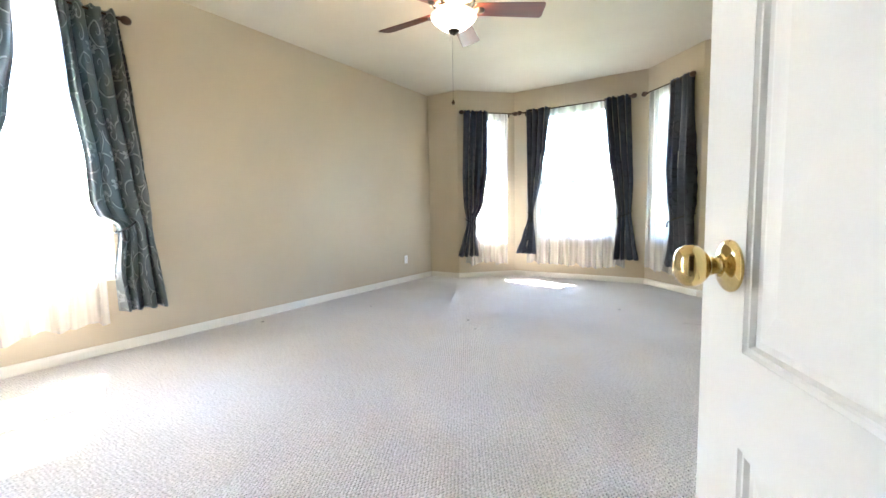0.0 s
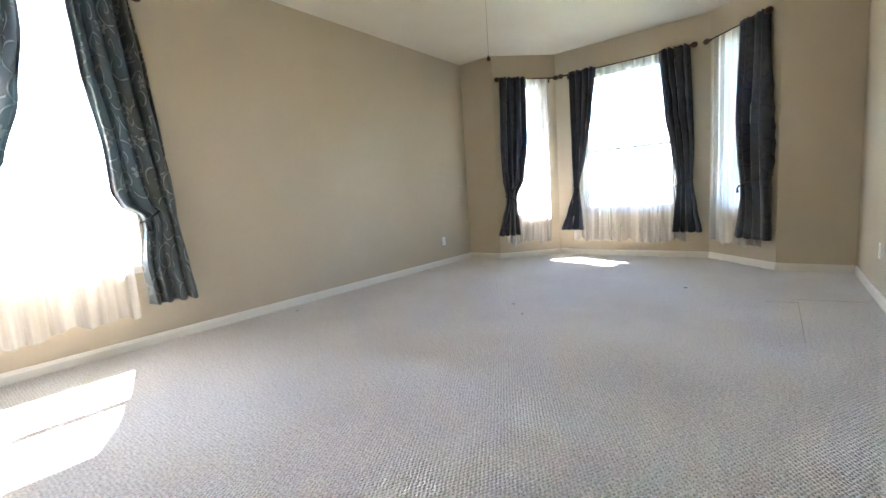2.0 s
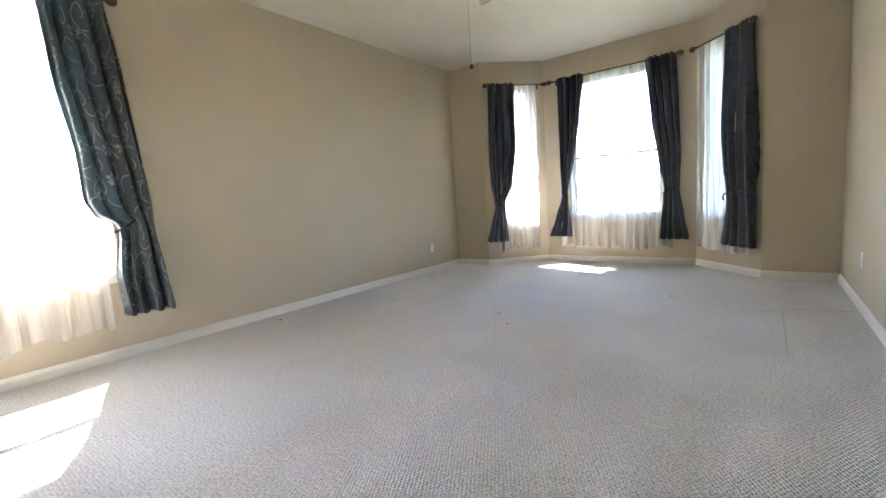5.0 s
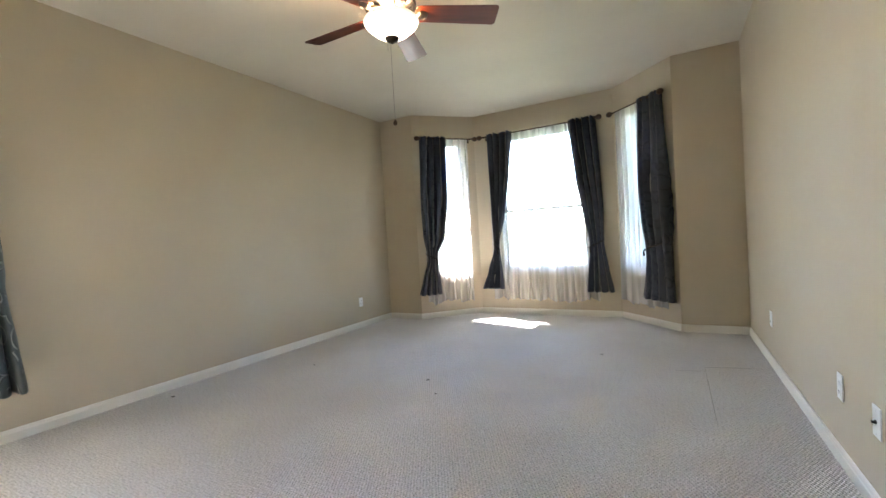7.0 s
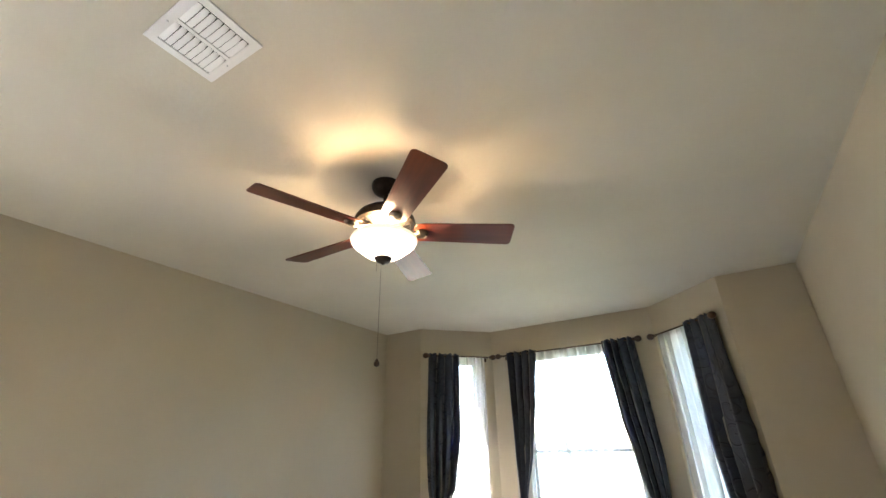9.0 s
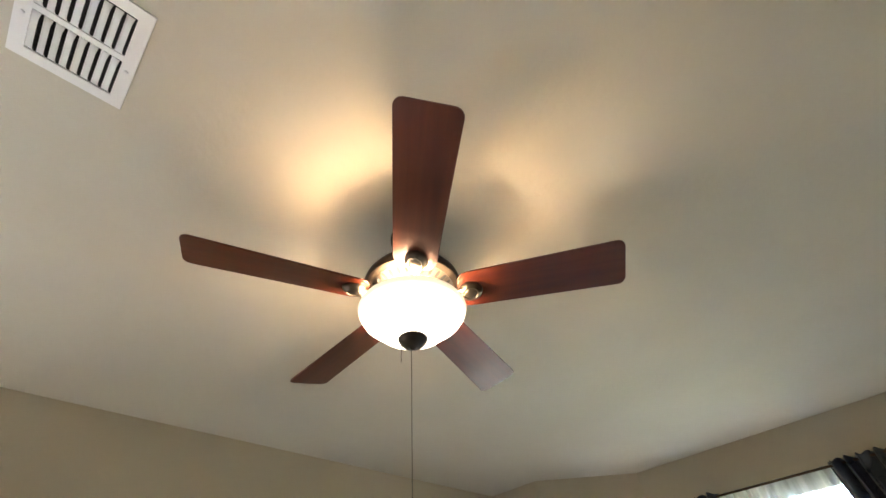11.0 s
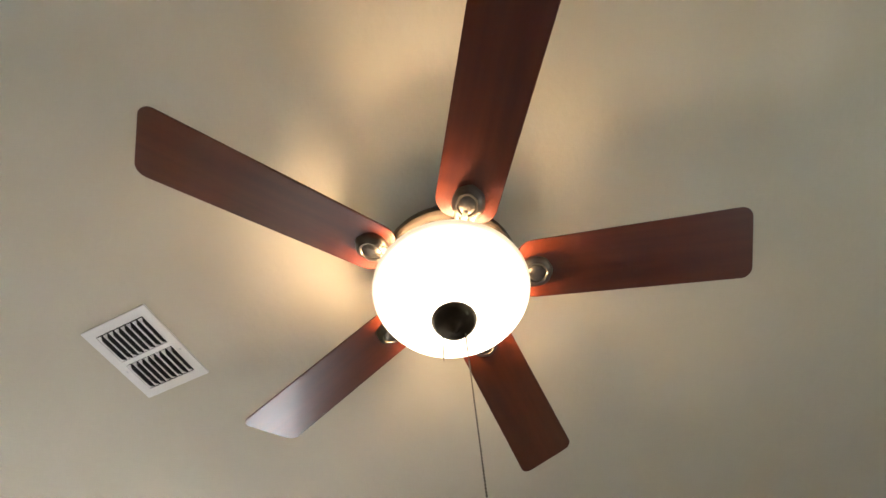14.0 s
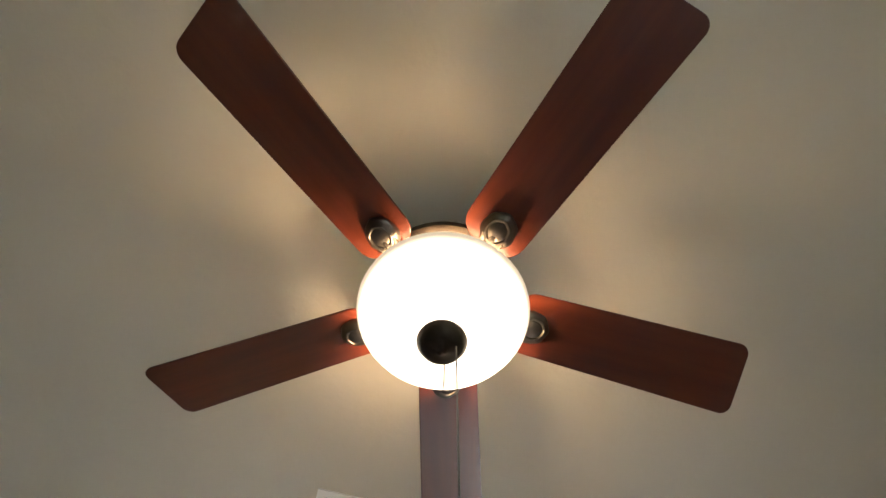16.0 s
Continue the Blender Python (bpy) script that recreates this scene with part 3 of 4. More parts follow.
rod(LEFT, west(0.62), west(1.965), "dark bronze curtain rod above the west window")
sheer(LEFT, west(0.70), west(1.76), 0.235, 8, 3, "white voile sheer over the west window")
LABEL, LABEL_SHADED = "slate-grey satin curtain tied back ", "shade-darkened slate-grey satin curtain tied back "
curtain(LEFT, [(2.465, west(1.60), west(1.955), 0.022, 0.085), (1.9, west(1.61), west(2.00), 0.034, 0.10), (1.37, west(1.665), west(2.03), 0.038, 0.12),
               (1.12, west(1.665), west(2.05), 0.032, 0.14), (1.02, west(1.70), west(2.05), 0.030, 0.15), (0.945, west(1.81), west(2.045), 0.018, 0.15), (0.87, west(1.82), west(2.05), 0.018, 0.15),
               (0.60, west(1.785), west(2.075), 0.026, 0.16), (0.32, west(1.80), west(2.095), 0.032, 0.17)],
        (0.935, west(1.815), west(1.935), 0.155), 4, 1, LABEL + "beside the west window", 1)
curtain(LEFT, [(2.465, west(0.98), west(1.40), 0.022, 0.085), (2.1, west(0.96), west(1.385), 0.028, 0.09), (1.66, west(0.90), west(1.31), 0.032, 0.11),
               (1.30, west(0.82), west(1.20), 0.032, 0.13), (0.94, west(0.70), west(0.90), 0.018, 0.15), (0.86, west(0.70), west(0.90), 0.018, 0.15),
               (0.60, west(0.68), west(0.92), 0.026, 0.16), (0.32, west(0.66), west(0.94), 0.032, 0.17)],
        (0.925, west(0.70), west(0.90), 0.15), 5, 2, LABEL + "across the west window", -1)

L = LEN_BAY
rod(BAY_L, 0.085, L - 0.065, "dark bronze curtain rod on the bay's angled wall")
sheer(BAY_L, 0.10, L - 0.13, 0.215, 8, 5, "white voile sheer over the bay's narrow angled window")
curtain(BAY_L, [(2.462, 0.075, 0.44, 0.020, 0.085), (1.62, 0.05, 0.425, 0.024, 0.09), (1.1, 0.06, 0.36, 0.024, 0.09), (0.86, 0.10, 0.25, 0.014, 0.085), (0.80, 0.10, 0.25, 0.014, 0.085),
                (0.55, 0.02, 0.265, 0.022, 0.09), (0.33, -0.045, 0.28, 0.026, 0.09)],
        (0.83, 0.105, 0.245, 0.085), 4, 4, LABEL_SHADED + "beside the narrow bay window", -1)
C = -CL.x
rod(BAY_C, 0.155, CR.x - CL.x - 0.195, "long dark bronze curtain rod across the bay's middle")
sheer(BAY_C, 0.24, CR.x - CL.x - 0.24, 0.215, 15, 8, "wide white voile sheer over the bay's middle window")
curtain(BAY_C, [(2.462, C - 2.245, C - 1.885, 0.020, 0.085), (1.9, C - 2.235, C - 1.945, 0.024, 0.09), (1.4, C - 2.22, C - 2.02, 0.022, 0.09), (0.95, C - 2.20, C - 2.125, 0.012, 0.085),
                (0.90, C - 2.20, C - 2.125, 0.012, 0.085), (0.6, C - 2.30, C - 2.09, 0.02, 0.09), (0.355, C - 2.40, C - 2.08, 0.026, 0.09)],
        (0.925, C - 2.205, C - 2.12, 0.085), 4, 6, LABEL_SHADED + "beside the middle bay window", -1)
curtain(BAY_C, [(2.462, C - 1.145, C - 0.82, 0.020, 0.085), (1.75, C - 1.085, C - 0.79, 0.024, 0.09), (1.3, C - 1.02, C - 0.775, 0.022, 0.09), (0.93, C - 0.955, C - 0.785, 0.012, 0.085),
                (0.88, C - 0.955, C - 0.78, 0.012, 0.085), (0.6, C - 0.985, C - 0.74, 0.02, 0.09), (0.32, C - 1.01, C - 0.69, 0.026, 0.09)],
        (0.905, C - 0.96, C - 0.79, 0.085), 4, 7, LABEL_SHADED + "beside the middle bay window", 1)
M = (BR - CR).length
rod(BAY_R, 0.075, M - 0.10, "dark bronze curtain rod on the bay's other angled wall")
sheer(BAY_R, 0.115, M - 0.10, 0.23, 8, 9, "white voile sheer over the bay's other narrow window")
curtain(BAY_R, [(2.462, M - 0.405, M - 0.065, 0.020, 0.085), (1.5, M - 0.415, M - 0.02, 0.024, 0.09), (1.1, M - 0.385, M - 0.01, 0.026, 0.09), (0.88, M - 0.345, M - 0.01, 0.022, 0.09), (0.82, M - 0.345, M - 0.005, 0.022, 0.09),
                (0.55, M - 0.38, M + 0.005, 0.024, 0.09), (0.30, M - 0.43, M + 0.02, 0.026, 0.09)],
        (0.87, M - 0.335, M - 0.045, 0.10), 4, 10, LABEL_SHADED + "beside the second narrow bay window", 1)

# ---- ceiling fan ----
FAN = Vector((-1.511, 3.322, 0))


def ceiling_fan():
    root = tagged(new("ceiling_fan"), "five-blade cherry and bronze ceiling fan with its lamp lit", "ceiling fan")
    root.location = (FAN.x, FAN.y, TOP)
    z = lambda v: v - TOP
    bm = bmesh.new()
    turned(bm, [(0, 0), (0.077, 0), (0.079, -0.010), (0.077, -0.026), (0.069, -0.044), (0.052, -0.060), (0.034, -0.068), (0.022, -0.072), (0, -0.072)], 36)
    part("canopy", bm, BRONZE, root, smooth=True)
    bm = bmesh.new()
    turned(bm, [(0, -0.06), (0.0135, -0.06), (0.0135, -0.15), (0, -0.15)], 20)
    turned(bm, [(0, -0.125), (0.028, -0.125), (0.030, -0.140), (0.030, -0.150), (0, -0.150)], 24)
    part("downrod", bm, BRONZE, root, smooth=True)
    bm = bmesh.new()
    turned(bm, [(0, z(2.625)), (0.045, z(2.622)), (0.080, z(2.612)), (0.112, z(2.594)), (0.140, z(2.572)), (0.156, z(2.548)), (0.162, z(2.526)), (0.158, z(2.514)), (0.146, z(2.5105)), (0, z(2.5105))], 48)
    part("motor_housing", bm, BRONZE, root, "dark bronze domed motor housing", smooth=True)
    bm = bmesh.new()
    turned(bm, [(0, z(2.5100)), (0.138, z(2.5100)), (0.100, z(2.494)), (0.092, z(2.484)), (0.080, z(2.476)), (0, z(2.474))], 48)
    part("motor_collar", bm, ANTIQUE, root, "antique brass vented collar", smooth=True)
    # the collar is uncut: dark ovals paint the shade of its vent slots
    bm = bmesh.new()
    for k in range(30):
        ring = []
        for i in range(12):
            a = math.pi * i / 6
            r = 0.122 + 0.013 * math.cos(a)
            ring.append(bm.verts.new(pose(0, 0, 0, 0, 0, 12 * k) @ Vector((r, 0.0055 * math.sin(a), z(2.5020) + (r - 0.122) * 0.432))))
        bm.faces.new(ring)
    part("collar_vent_shade", bm, HOLE_SHADE, root, "flat dark ovals for the shade in the vent slots")
    bm = bmesh.new()
    turned(bm, [(0, z(2.475)), (0.062, z(2.475)), (0.070, z(2.462)), (0.066, z(2.448)), (0.078, z(2.440)), (0.078, z(2.434)), (0, z(2.434))], 40)
    part("switch_housing", bm, ANTIQUE, root, smooth=True)
    # blades, seen from below with a rounded root and eased corners
    for k in range(5):
        angle = -36.15 + 72 * k
        blade_m = pose(0, 0, z(2.4735), 0, 0, angle) @ pose(0, 0, 0, -14.5, 0, 0)
        outline = []
        for (x, y, r, a0) in ((0.672, 0.078, 0.024, 0), (0.152, 0.061, 0.038, 90), (0.152, -0.071, 0.040, 180), (0.672, -0.083, 0.024, 270)):
            cx, cy = x - math.copysign(r, x - 0.4), y - math.copysign(r, y)
            for i in range(7):
                a = radians(a0 + 15 * i)
                outline.append((cx + r * math.cos(a), cy + r * math.sin(a)))
        bm = bmesh.new()
        low = [bm.verts.new((x, y, 0)) for x, y in outline]
        face = bm.faces.new(low)
        ext = bmesh.ops.extrude_face_region(bm, geom=[face])
        bmesh.ops.translate(bm, vec=(0, 0, 0.006), verts=[v for v in ext["geom"] if isinstance(v, bmesh.types.BMVert)])
        bmesh.ops.bevel(bm, geom=[e for e in bm.edges if abs(e.verts[0].co.z - e.verts[1].co.z) < 1e-6], offset=0.0012, segments=1, affect="EDGES")
        blade = part("blade", bm, WOOD, root, "cherry-stained wooden fan blade", smooth=True)
        blade.matrix_local = blade_m
        # the iron: an arm from the collar to a scalloped leaf under the blade
        bm = bmesh.new()
        for side in (-1, 1):
            tube(bm, [(0.095, side * 0.010, 0.016), (0.125, side * 0.009, 0.004), (0.150, side * 0.013, -0.009), (0.176, side * 0.020, -0.012)], 0.01, 8, [0.011, 0.009, 0.007, 0.006])
        tube(bm, [(0.095, 0, 0.012), (0.125, 0, -0.002), (0.150, 0, -0.012), (0.180, 0, -0.014)], 0.01, 8, [0.011, 0.010, 0.010, 0.008])
        rows = []
        for r, zz in ((0.0, -0.021), (0.40, -0.0195), (0.52, -0.0165), (0.58, -0.0195), (0.66, -0.0195), (0.76, -0.015), (0.90, -0.012), (0.97, -0.006), (1.0, -0.0005)):
            ring = []
            for i in range(30):
                a = 2 * math.pi * i / 30
                scallop = 1 + 0.025 * math.cos(7 * a)
                ring.append((0.190 + 0.039 * r * scallop * math.cos(a), 0.035 * r * scallop * math.sin(a), zz))
            rows.append([bm.verts.new(p) for p in ring] if r else [bm.verts.new((0.190, 0, zz))])
        for a, b in zip(rows, rows[1:]):
            for i in range(30):
                j = (i + 1) % 30
                bm.faces.new((a[0], b[i], b[j]) if len(a) == 1 else (a[i], b[i], b[j], a[j]))
        bm.faces.new(rows[-1])
        iron = part("blade_iron", bm, ANTIQUE, root, "antique pewter leaf-shaped blade bracket", smooth=True)
        iron.matrix_local = blade_m
    # the lamp bowl, open at the top
    bm = bmesh.new()
    outer = [(0.167, z(2.434)), (0.170, z(2.428)), (0.167, z(2.418)), (0.155, z(2.399)), (0.132, z(2.380)), (0.106, z(2.357)), (0.075, z(2.338)), (0.045, z(2.328)), (0.012, z(2.325))]
    inner = [(r - 0.004 if r > 0.02 else r, v + 0.004) for r, v in reversed(outer)]
    turned(bm, outer + inner + [outer[0]], 56)
    bowl = part("lamp_bowl", bm, BOWL, root, "frosted cream glass lamp bowl, lit", smooth=True)
    bm = bmesh.new()
    turned(bm, [(0, z(2.334)), (0.043, z(2.333)), (0.0445, z(2.327)), (0.041, z(2.320)), (0.034, z(2.310)), (0.022, z(2.304)), (0.010, z(2.300)), (0.006, z(2.294)), (0, z(2.292))], 32)
    part("finial_cap", bm, BRONZE, root, "dark bronze cap under the lamp bowl", smooth=True)

    def chain(name, x, y, z0, z1, ball, label):
        b = bmesh.new()
        n = int((z0 - z1) / 0.0048)
        tube(b, [(x, y, z(z0)), (x, y, z(z1))], 0.0006, 5)
        for i in range(n):
            c = z(z0) - (i + 0.5) * 0.0048
            turned(b, [(0, c + 0.0017), (0.0013, c + 0.0010), (0.0017, c), (0.0013, c - 0.0010), (0, c - 0.0017)], 6, Matrix.Translation((x, y, 0)))
        chain_ = part(name, b, ANTIQUE, root, label)
        if ball:
            b = bmesh.new()
            c = z(z1)
            turned(b, [(0, c + 0.012), (0.005, c + 0.010), (0.007, c + 0.004), (0.012, c - 0.004), (0.0135, c - 0.012), (0.011, c - 0.021), (0, c - 0.026)], 18, Matrix.Translation((x, y, 0)))
            part("pull_knob", b, FINIAL, root, "dark wooden pull knob", smooth=True)

    chain("pull_chain", -0.022, 0.012, 2.306, 1.825, True, "long beaded brass pull chain")
    chain("short_chain", -0.014, -0.032, 2.312, 2.245, False, "short beaded brass pull chain")


ceiling_fan()
# two candle bulbs, one stronger than the other, on either side of the bowl
for side, energy in zip((1, -1), BULBS):
    data = bpy.data.lights.new("bulb", "POINT")
    data.energy, data.color, data.shadow_soft_size = energy, (1.0, 0.68, 0.38), 0.03
    bulb = new("bulb", data)
    bulb.location = (FAN.x + 0.018 * side, FAN.y - 0.068 * side, 2.385)


def vent():
    """A stamped steel register: a flat frame with two banks of louvres that open one way."""
    root = tagged(new("ceiling_vent"), "white stamped-steel ceiling air vent with two louvre banks", "air vent")
    root.location = (-1.485, 2.267, TOP)
    w, d = 0.151, 0.125
    inner_w, inner_d = 0.121, 0.093
    bm = bmesh.new()
    for lo, hi in (((-w, -d), (w, -inner_d)), ((-w, inner_d), (w, d)), ((-w, -inner_d), (-inner_w, inner_d)), ((inner_w, -inner_d), (w, inner_d)), ((-0.008, -inner_d), (0.008, inner_d))):
        box(bm, (lo[0], lo[1], -0.006), (hi[0], hi[1], -0.0005))
    part("frame", bm, PLASTIC, root, "white painted steel vent frame")
    # no hole in the ceiling: a black sheet paints the shade behind the louvres
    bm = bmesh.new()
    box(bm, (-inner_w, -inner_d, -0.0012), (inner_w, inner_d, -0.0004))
    part("duct_shade", bm, HOLE_SHADE, root, "black sheet for the shade behind the louvres")
    n = 8
    pitch = 2 * inner_d / n
    for side in (-1, 1):
        for k in range(n):
            bm = bmesh.new()
            y = -inner_d + k * pitch
            x0, x1 = side * 0.010, side * (inner_w - 0.004)
            x0, x1 = min(x0, x1), max(x0, x1)
            rows = [(0.0, -0.004), (0.35, -0.0090), (0.66, -0.0135), (0.78, -0.0140)]
            cols = 9
            grid = []
            for f, zz in rows:
                line = []
                for i in range(cols + 1):
                    u = i / cols
                    e = min(1.0, min(u, 1 - u) / 0.14)
                    e = math.sin(e * math.pi / 2)
                    line.append(bm.verts.new((x0 + (x1 - x0) * u, y + f * pitch, -0.0045 + (zz + 0.0045) * e)))
                grid.append(line)
            for a, b in zip(grid, grid[1:]):
                for i in range(cols):
                    bm.faces.new((a[i], a[i + 1], b[i + 1], b[i]))
            part("louvre", bm, PLASTIC, root, smooth=True)
    for y in (-0.108, 0.108):
        bm = bmesh.new()
        turned(bm, [(0, -0.009), (0.003, -0.0085), (0.005, -0.006), (0, -0.006)], 12, pose(-0.03, y, 0))
        part("screw", bm, VINYL, root, "small screw head")


vent()

# ---- wall plates ----
def plate(frame_, s, z, kind, label):
    root = tagged(new("wall_outlet" if kind == "outlet" else "wall_jack"), label, "wall outlet", "wall plates")
    root.matrix_world = frame_ @ pose(s, 0, z)
    bm = bmesh.new()
    box(bm, (-0.035, -0.006, -0.057), (0.035, -0.0005, 0.057), bevel=0.003)
    part("cover_plate", bm, PLASTIC, root)
    if kind == "outlet":
        for c in (-0.0195, 0.0195):
            bm = bmesh.new()
            box(bm, (-0.0165, -0.0078, c - 0.014), (0.0165, -0.0061, c + 0.014), bevel=0.0008)
            part("socket", bm, PLASTIC, root)
            # no holes in the socket: dark blocks paint the shade inside them
            bm = bmesh.new()
            box(bm, (-0.0075, -0.0083, c - 0.004), (-0.0055, -0.0079, c + 0.006))
            box(bm, (0.0055, -0.0083, c - 0.004), (0.0075, -0.0079, c + 0.005))
            box(bm, (-0.0022, -0.0083, c - 0.011), (0.0022, -0.0079, c - 0.007))
            part("slot_shade", bm, LINT_AND_SHADE, root, "dark block for the shade in a plug hole")
    else:
        bm = bmesh.new()
        turned(bm, [(0, 0.0061), (0.0075, 0.0061), (0.0075, 0.010), (0.0048, 0.010), (0.0048, 0.019), (0, 0.019)], 12, pose(0, 0, 0, 90, 0, 0))
        part("coax_socket", bm, LINT_AND_SHADE, root, "small threaded metal cable socket")
    for c in ((0,) if kind == "outlet" else (-0.042, 0.042)):
        bm = bmesh.new()
        turned(bm, [(0, 0.0062), (0.003, 0.0062), (0.0024, 0.0078), (0, 0.008)], 10, pose(0, 0, c, 90, 0, 0))
        part("screw", bm, VINYL, root)


plate(LEFT, west(5.355), 0.325, "outlet", "white duplex outlet on the long blank wall")
R0 = Y1 + 0.14
plate(RIGHT, R0 - 4.97, 0.352, "outlet", "white duplex outlet near the far corner of the plain wall")
plate(RIGHT, R0 - 3.50, 0.342, "outlet", "white duplex outlet midway along the plain wall")
plate(RIGHT, R0 - 3.125, 0.342, "jack", "white cable jack plate beside an outlet")

# ---- the door, standing open ----
HINGE_AT = Vector((0.4635, 0.522))
LATCH = Vector((0.1455, 1.257))
DOOR_W = (LATCH - HINGE_AT).length
door_frame = run(HINGE_AT, LATCH - HINGE_AT)


def door():
    """A moulded two-panel door; its own x runs from hinge to latch and y is its thickness."""
    root = tagged(new("door_1"), "white moulded panel door with a brass knob, standing open", "door", kind="structure")
    root.matrix_world = door_frame @ pose(0, 0, 0.012)
    w, h, t = DOOR_W, 2.02, 0.035
    stile = 0.112
    panels = ((stile, w - stile, 0.23, 0.685), (stile, w - stile, 0.806, h - 0.13))
    xs = [0, stile, w - stile, w]
    zs = [0, 0.23, 0.685, 0.806, h - 0.13, h]
    bm = bmesh.new()
    slab(bm, pose(0, -t, 0), xs, zs, panels, t)
    bmesh.ops.bevel(bm, geom=[e for e in bm.edges if e.is_manifold and e.calc_face_angle(0) > 1], offset=0.0015, segments=1, affect="EDGES")
    part("door_slab", bm, DOOR).parent = root
    for x0, x1, z0, z1 in panels:
        bm = bmesh.new()
        # each step: inset from the opening and depth below the face, for both faces
        steps = [(-0.0005, 0.0005), (0.004, 0.0035), (0.008, 0.0035), (0.0115, 0.009), (0.020, 0.009), (0.026, 0.0075), (0.060, 0.0025), (0.066, 0.0025)]
        for flip in (0, 1):
            rings = []
            for inset, deep in steps:
                y = -t + deep if flip == 0 else -deep
                rings.append([bm.verts.new(p) for p in ((x0 + inset, y, z0 + inset), (x1 - inset, y, z0 + inset), (x1 - inset, y, z1 - inset), (x0 + inset, y, z1 - inset))])
            for a, b in zip(rings, rings[1:]):
                for i in range(4):
                    j = (i + 1) % 4
                    bm.faces.new((a[i], a[j], b[j], b[i]))
            bm.faces.new(rings[-1])
        part("door_panel", bm, DOOR, label="moulded raised panel").parent = root
    knob_x, knob_z = w - 0.077, 0.908
    for side, y in ((1, 0.0), (-1, -t)):
        turn = pose(knob_x, y, knob_z, -90 * side, 0, 0)
        bm = bmesh.new()
        turned(bm, [(0, 0.0002), (0.0335, 0.0002), (0.0335, 0.003), (0.031, 0.006), (0.024, 0.009), (0.017, 0.0105), (0.014, 0.013), (0, 0.013)], 40, turn)
        part("knob_rose", bm, BRASS, label="round polished brass rose", smooth=True).parent = root
        bm = bmesh.new()
        turned(bm, [(0, 0.0131), (0.011, 0.0131), (0.0105, 0.020), (0.0125, 0.024), (0.0135, 0.028), (0.0195, 0.032), (0.0255, 0.039), (0.0275, 0.047), (0.0262, 0.055), (0.0215, 0.0615), (0.014, 0.0645), (0.0, 0.0650)], 40, turn)
        part("door_knob", bm, BRASS, label="round polished brass knob", smooth=True).parent = root
    bm = bmesh.new()
    box(bm, (w - 0.0005, -t / 2 - 0.0125, knob_z - 0.0285), (w + 0.0015, -t / 2 + 0.0125, knob_z + 0.0285), bevel=0.0005)
    box(bm, (w + 0.001, -t / 2 - 0.006, knob_z - 0.011), (w + 0.010, -t / 2 + 0.006, knob_z + 0.011), bevel=0.002)
    part("latch", bm, HINGE, label="brass latch plate").parent = root
    for z in (0.2, 1.0, 1.8):
        bm = bmesh.new()
        tube(bm, [(-0.007, 0.006, z - 0.045), (-0.007, 0.006, z + 0.045)], 0.006, 10)
        part("hinge", bm, HINGE, label="brass butt hinge", smooth=True).parent = root


door()


def door_casing():
    bm = bmesh.new()
    s0, s1, _, z1 = DOORWAY
    j = 0.018
    slab(bm, NEAR @ pose(0, -0.001, 0), [s0, s0 + j, s1 - j, s1], [0, z1 - j, z1], [(s0 + j, s1 - j, -1, z1 - j)], 0.122)
    for y0, y1 in ((-0.015, -0.0015), (0.1215, 0.135)):
        box(bm, (s0 - 0.055, y0, 0), (s0 + 0.005, y1, z1 + 0.055), NEAR, 0.003)
        box(bm, (s1 - 0.005, y0, 0), (s1 + 0.055, y1, z1 + 0.055), NEAR, 0.003)
        box(bm, (s0 + 0.006, y0, z1 - 0.005), (s1 - 0.006, y1, z1 + 0.055), NEAR, 0.003)
    tagged(part("door_trim", bm, TRIM), kind="structure")


door_casing()

# ---- marks on the carpet ----
def seam(points, label):
    bm = bmesh.new()
    for a, b in zip(points, points[1:]):
        tube(bm, [(*a, 0.0005), (*b, 0.0005)], 0.0010, 6)
    tagged(part("carpet_seam", bm, principled("seam_shade", (0.30, 0.27, 0.24), 0.95)[0]), label, kind="structure")


def lint(x, y, size, angle):
    bm = bmesh.new()
    rng = random.Random(int(x * 1000 + y * 777))
    pts = [(size * (k / 4 - 0.5), rng.uniform(-0.2, 0.2) * size, 0.003) for k in range(5)]
    tube(bm, pts, 0.003, 6, [0.0015, 0.003, 0.0035, 0.003, 0.0015])
    ob = tagged(part("lint", bm, LINT_AND_SHADE), "dark bit of lint on the carpet", "lint", "lint on the carpet")
    ob.matrix_world = pose(x, y, 0.0, 0, 0, angle)


seam([(0.13, 3.75), (0.13, 4.80), (0.53, 4.88)], "fine dark seam of a carpet patch")
seam([(-0.06, 4.66), (0.13, 4.70)], "fine dark seam of a carpet patch")
for x, y, size, angle in ((-0.62, 4.93, 0.03, 20), (-2.94, 3.87, 0.035, 160), (-1.73, 3.86, 0.03, 70), (-1.53, 3.63, 0.02, 10), (-3.40, 2.89, 0.03, 40), (-2.26, 4.48, 0.02, 110)):
    lint(x, y, size, angle)

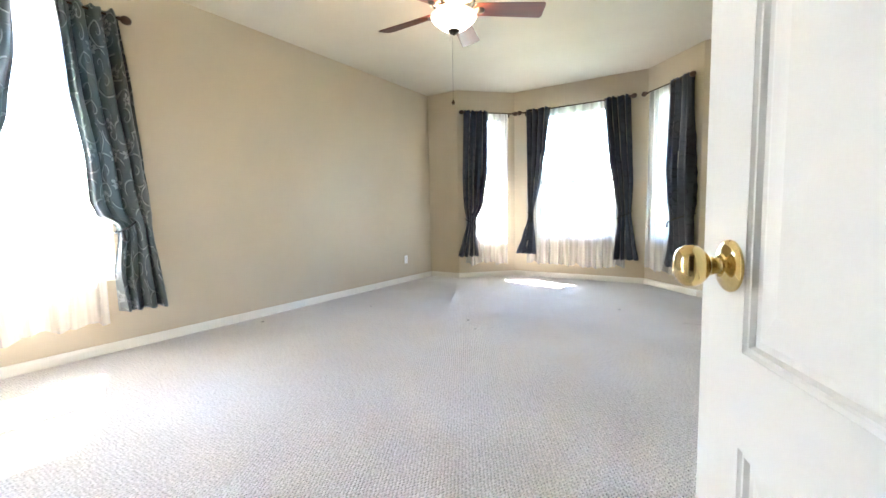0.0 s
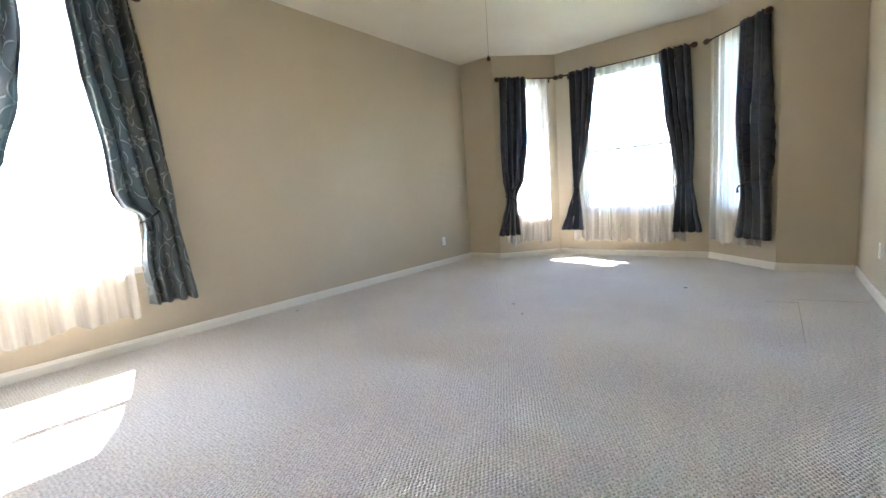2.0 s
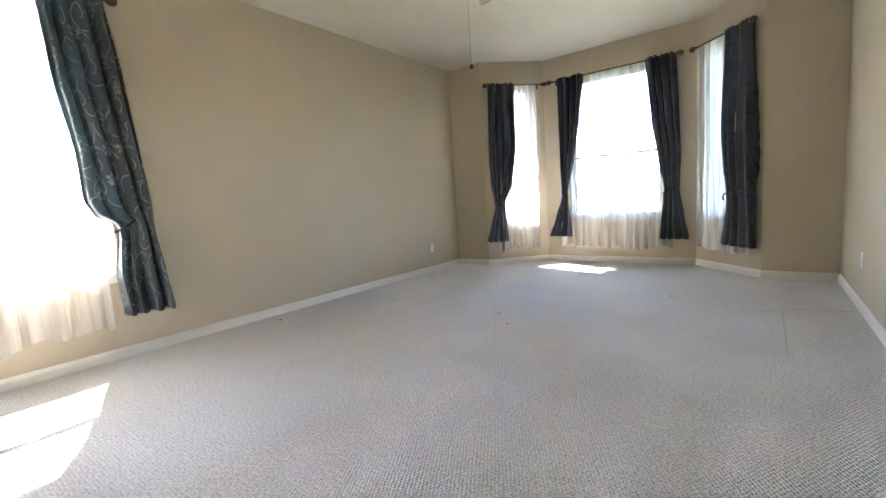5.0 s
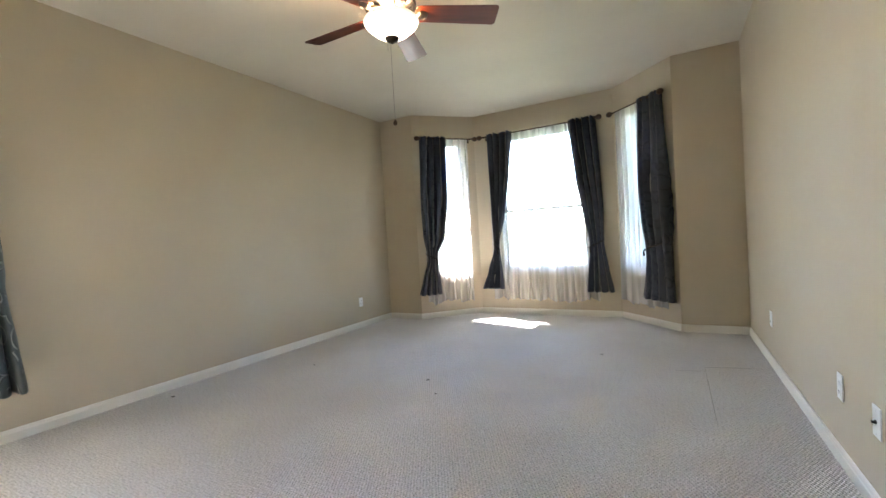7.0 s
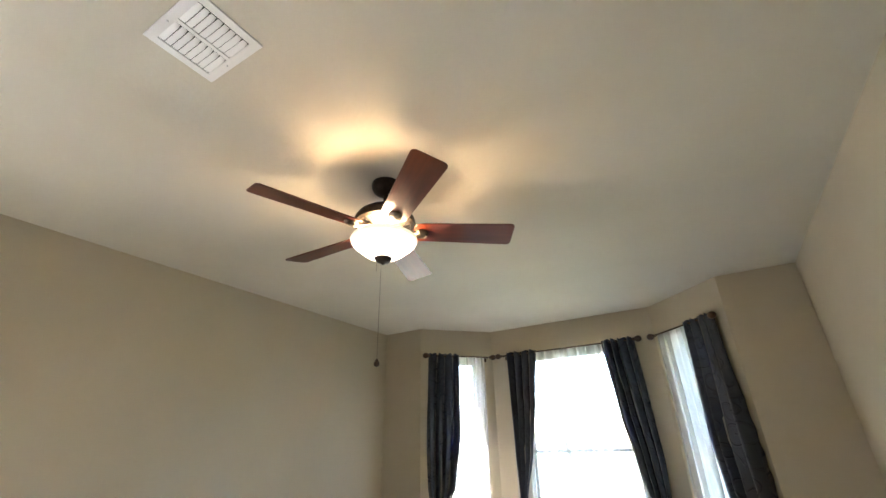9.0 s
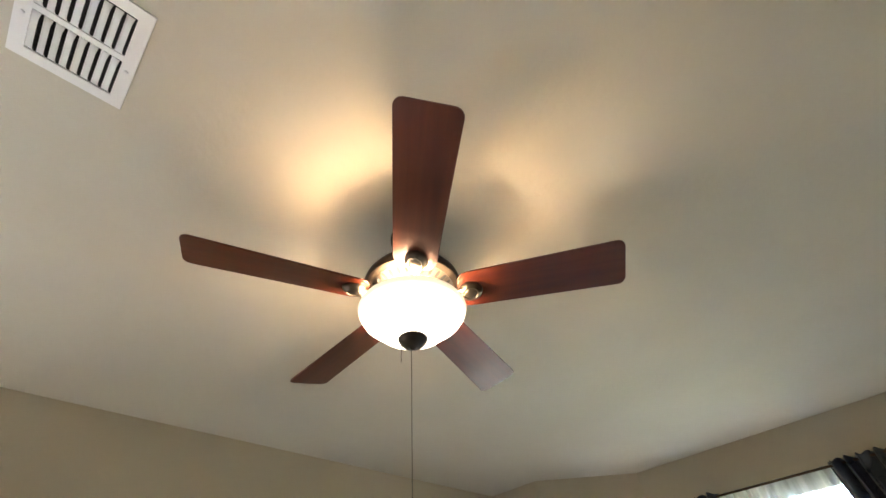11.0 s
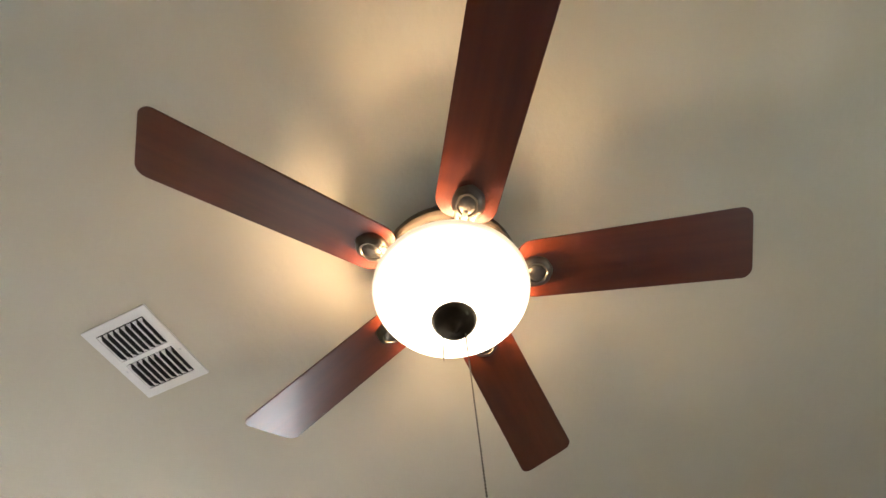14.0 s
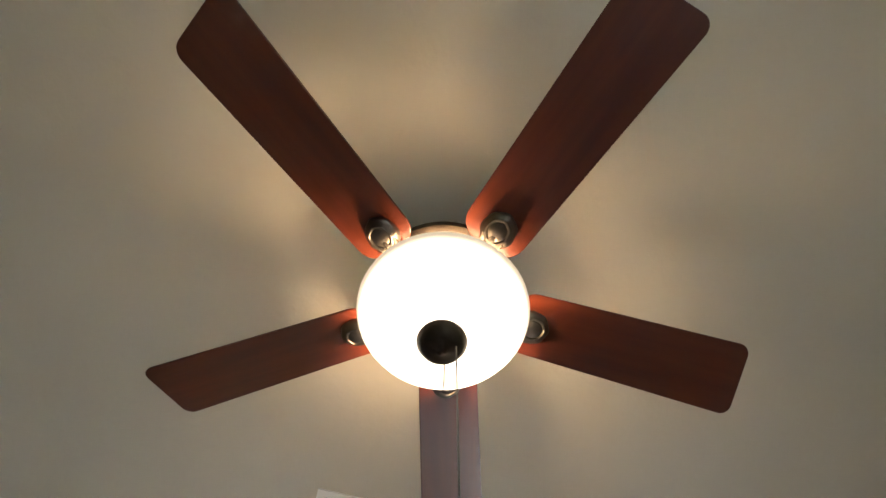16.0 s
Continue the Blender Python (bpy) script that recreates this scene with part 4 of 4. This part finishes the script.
# ---- outside ----
bm = bmesh.new()
bmesh.ops.create_grid(bm, x_segments=1, y_segments=1, size=600)
bmesh.ops.translate(bm, vec=(0, 0, -0.15), verts=bm.verts)
tagged(part("ground", bm, GRASS), kind="structure")
# unseen slab, added to bounce sunlight through the west window onto the ceiling
bm = bmesh.new()
box(bm, (X0 - 8.0, -5.0, -0.149), (X0 - 0.15, Y1 - 0.5, -0.10))
tagged(part("bounce_patio", bm, BOUNCE_PAVE), kind="structure")


def tree():
    """A forked shade tree in the yard behind the bay."""
    root = tagged(new("tree"), "forked grey-brown yard tree with a leafy crown", "tree")
    base = Vector((-2.82, 11.0, -0.15))
    root.location = base
    rng = random.Random(5)
    bm = bmesh.new()
    tube(bm, [(0, 0, -0.1), (0.0, 0, 0.3), (0.01, 0.02, 1.08)], 0.1, 12, [0.15, 0.11, 0.105])
    tips = []

    def limb(p, d, length, r, level):
        pts, radii = [p.copy()], [r]
        for k in range(5):
            d = (d + Vector((rng.uniform(-0.12, 0.12), rng.uniform(-0.12, 0.12), 0.05))).normalized()
            p = p + d * (length / 5)
            pts.append(p.copy())
            radii.append(r * (1 - 0.11 * (k + 1)))
        tube(bm, pts, r, 8, radii)
        if level == 0:
            tips.extend(pts[2:])
            return
        for k in range(3):
            turn = Matrix.Rotation(rng.uniform(0, 6.28), 3, d)
            limb(pts[3 + k % 3], (d + turn @ d.orthogonal() * rng.uniform(0.5, 0.9)).normalized(), length * 0.66, radii[-1] * 0.7, level - 1)

    limb(Vector((0.01, 0.02, 1.0)), Vector((-0.40, 0.05, 0.9)), 1.5, 0.075, 2)
    limb(Vector((0.01, 0.02, 1.0)), Vector((0.42, -0.02, 0.9)), 1.5, 0.075, 2)
    part("trunk", bm, BARK, root, smooth=True)
    bm = bmesh.new()
    for _ in range(2600):
        p = rng.choice(tips) + Vector((rng.gauss(0, 0.28), rng.gauss(0, 0.28), rng.gauss(1.0, 0.35)))
        if p.z < 3.9:
            continue
        a = Vector((rng.uniform(-1, 1), rng.uniform(-1, 1), rng.uniform(-0.5, 0.5))).normalized() * 0.07
        b = a.cross(Vector((rng.uniform(-1, 1), rng.uniform(-1, 1), 1))).normalized() * 0.03
        bm.faces.new([bm.verts.new(v) for v in (p - a, p - b, p + a, p + b)])
    part("crown", bm, LEAF, root)


tree()
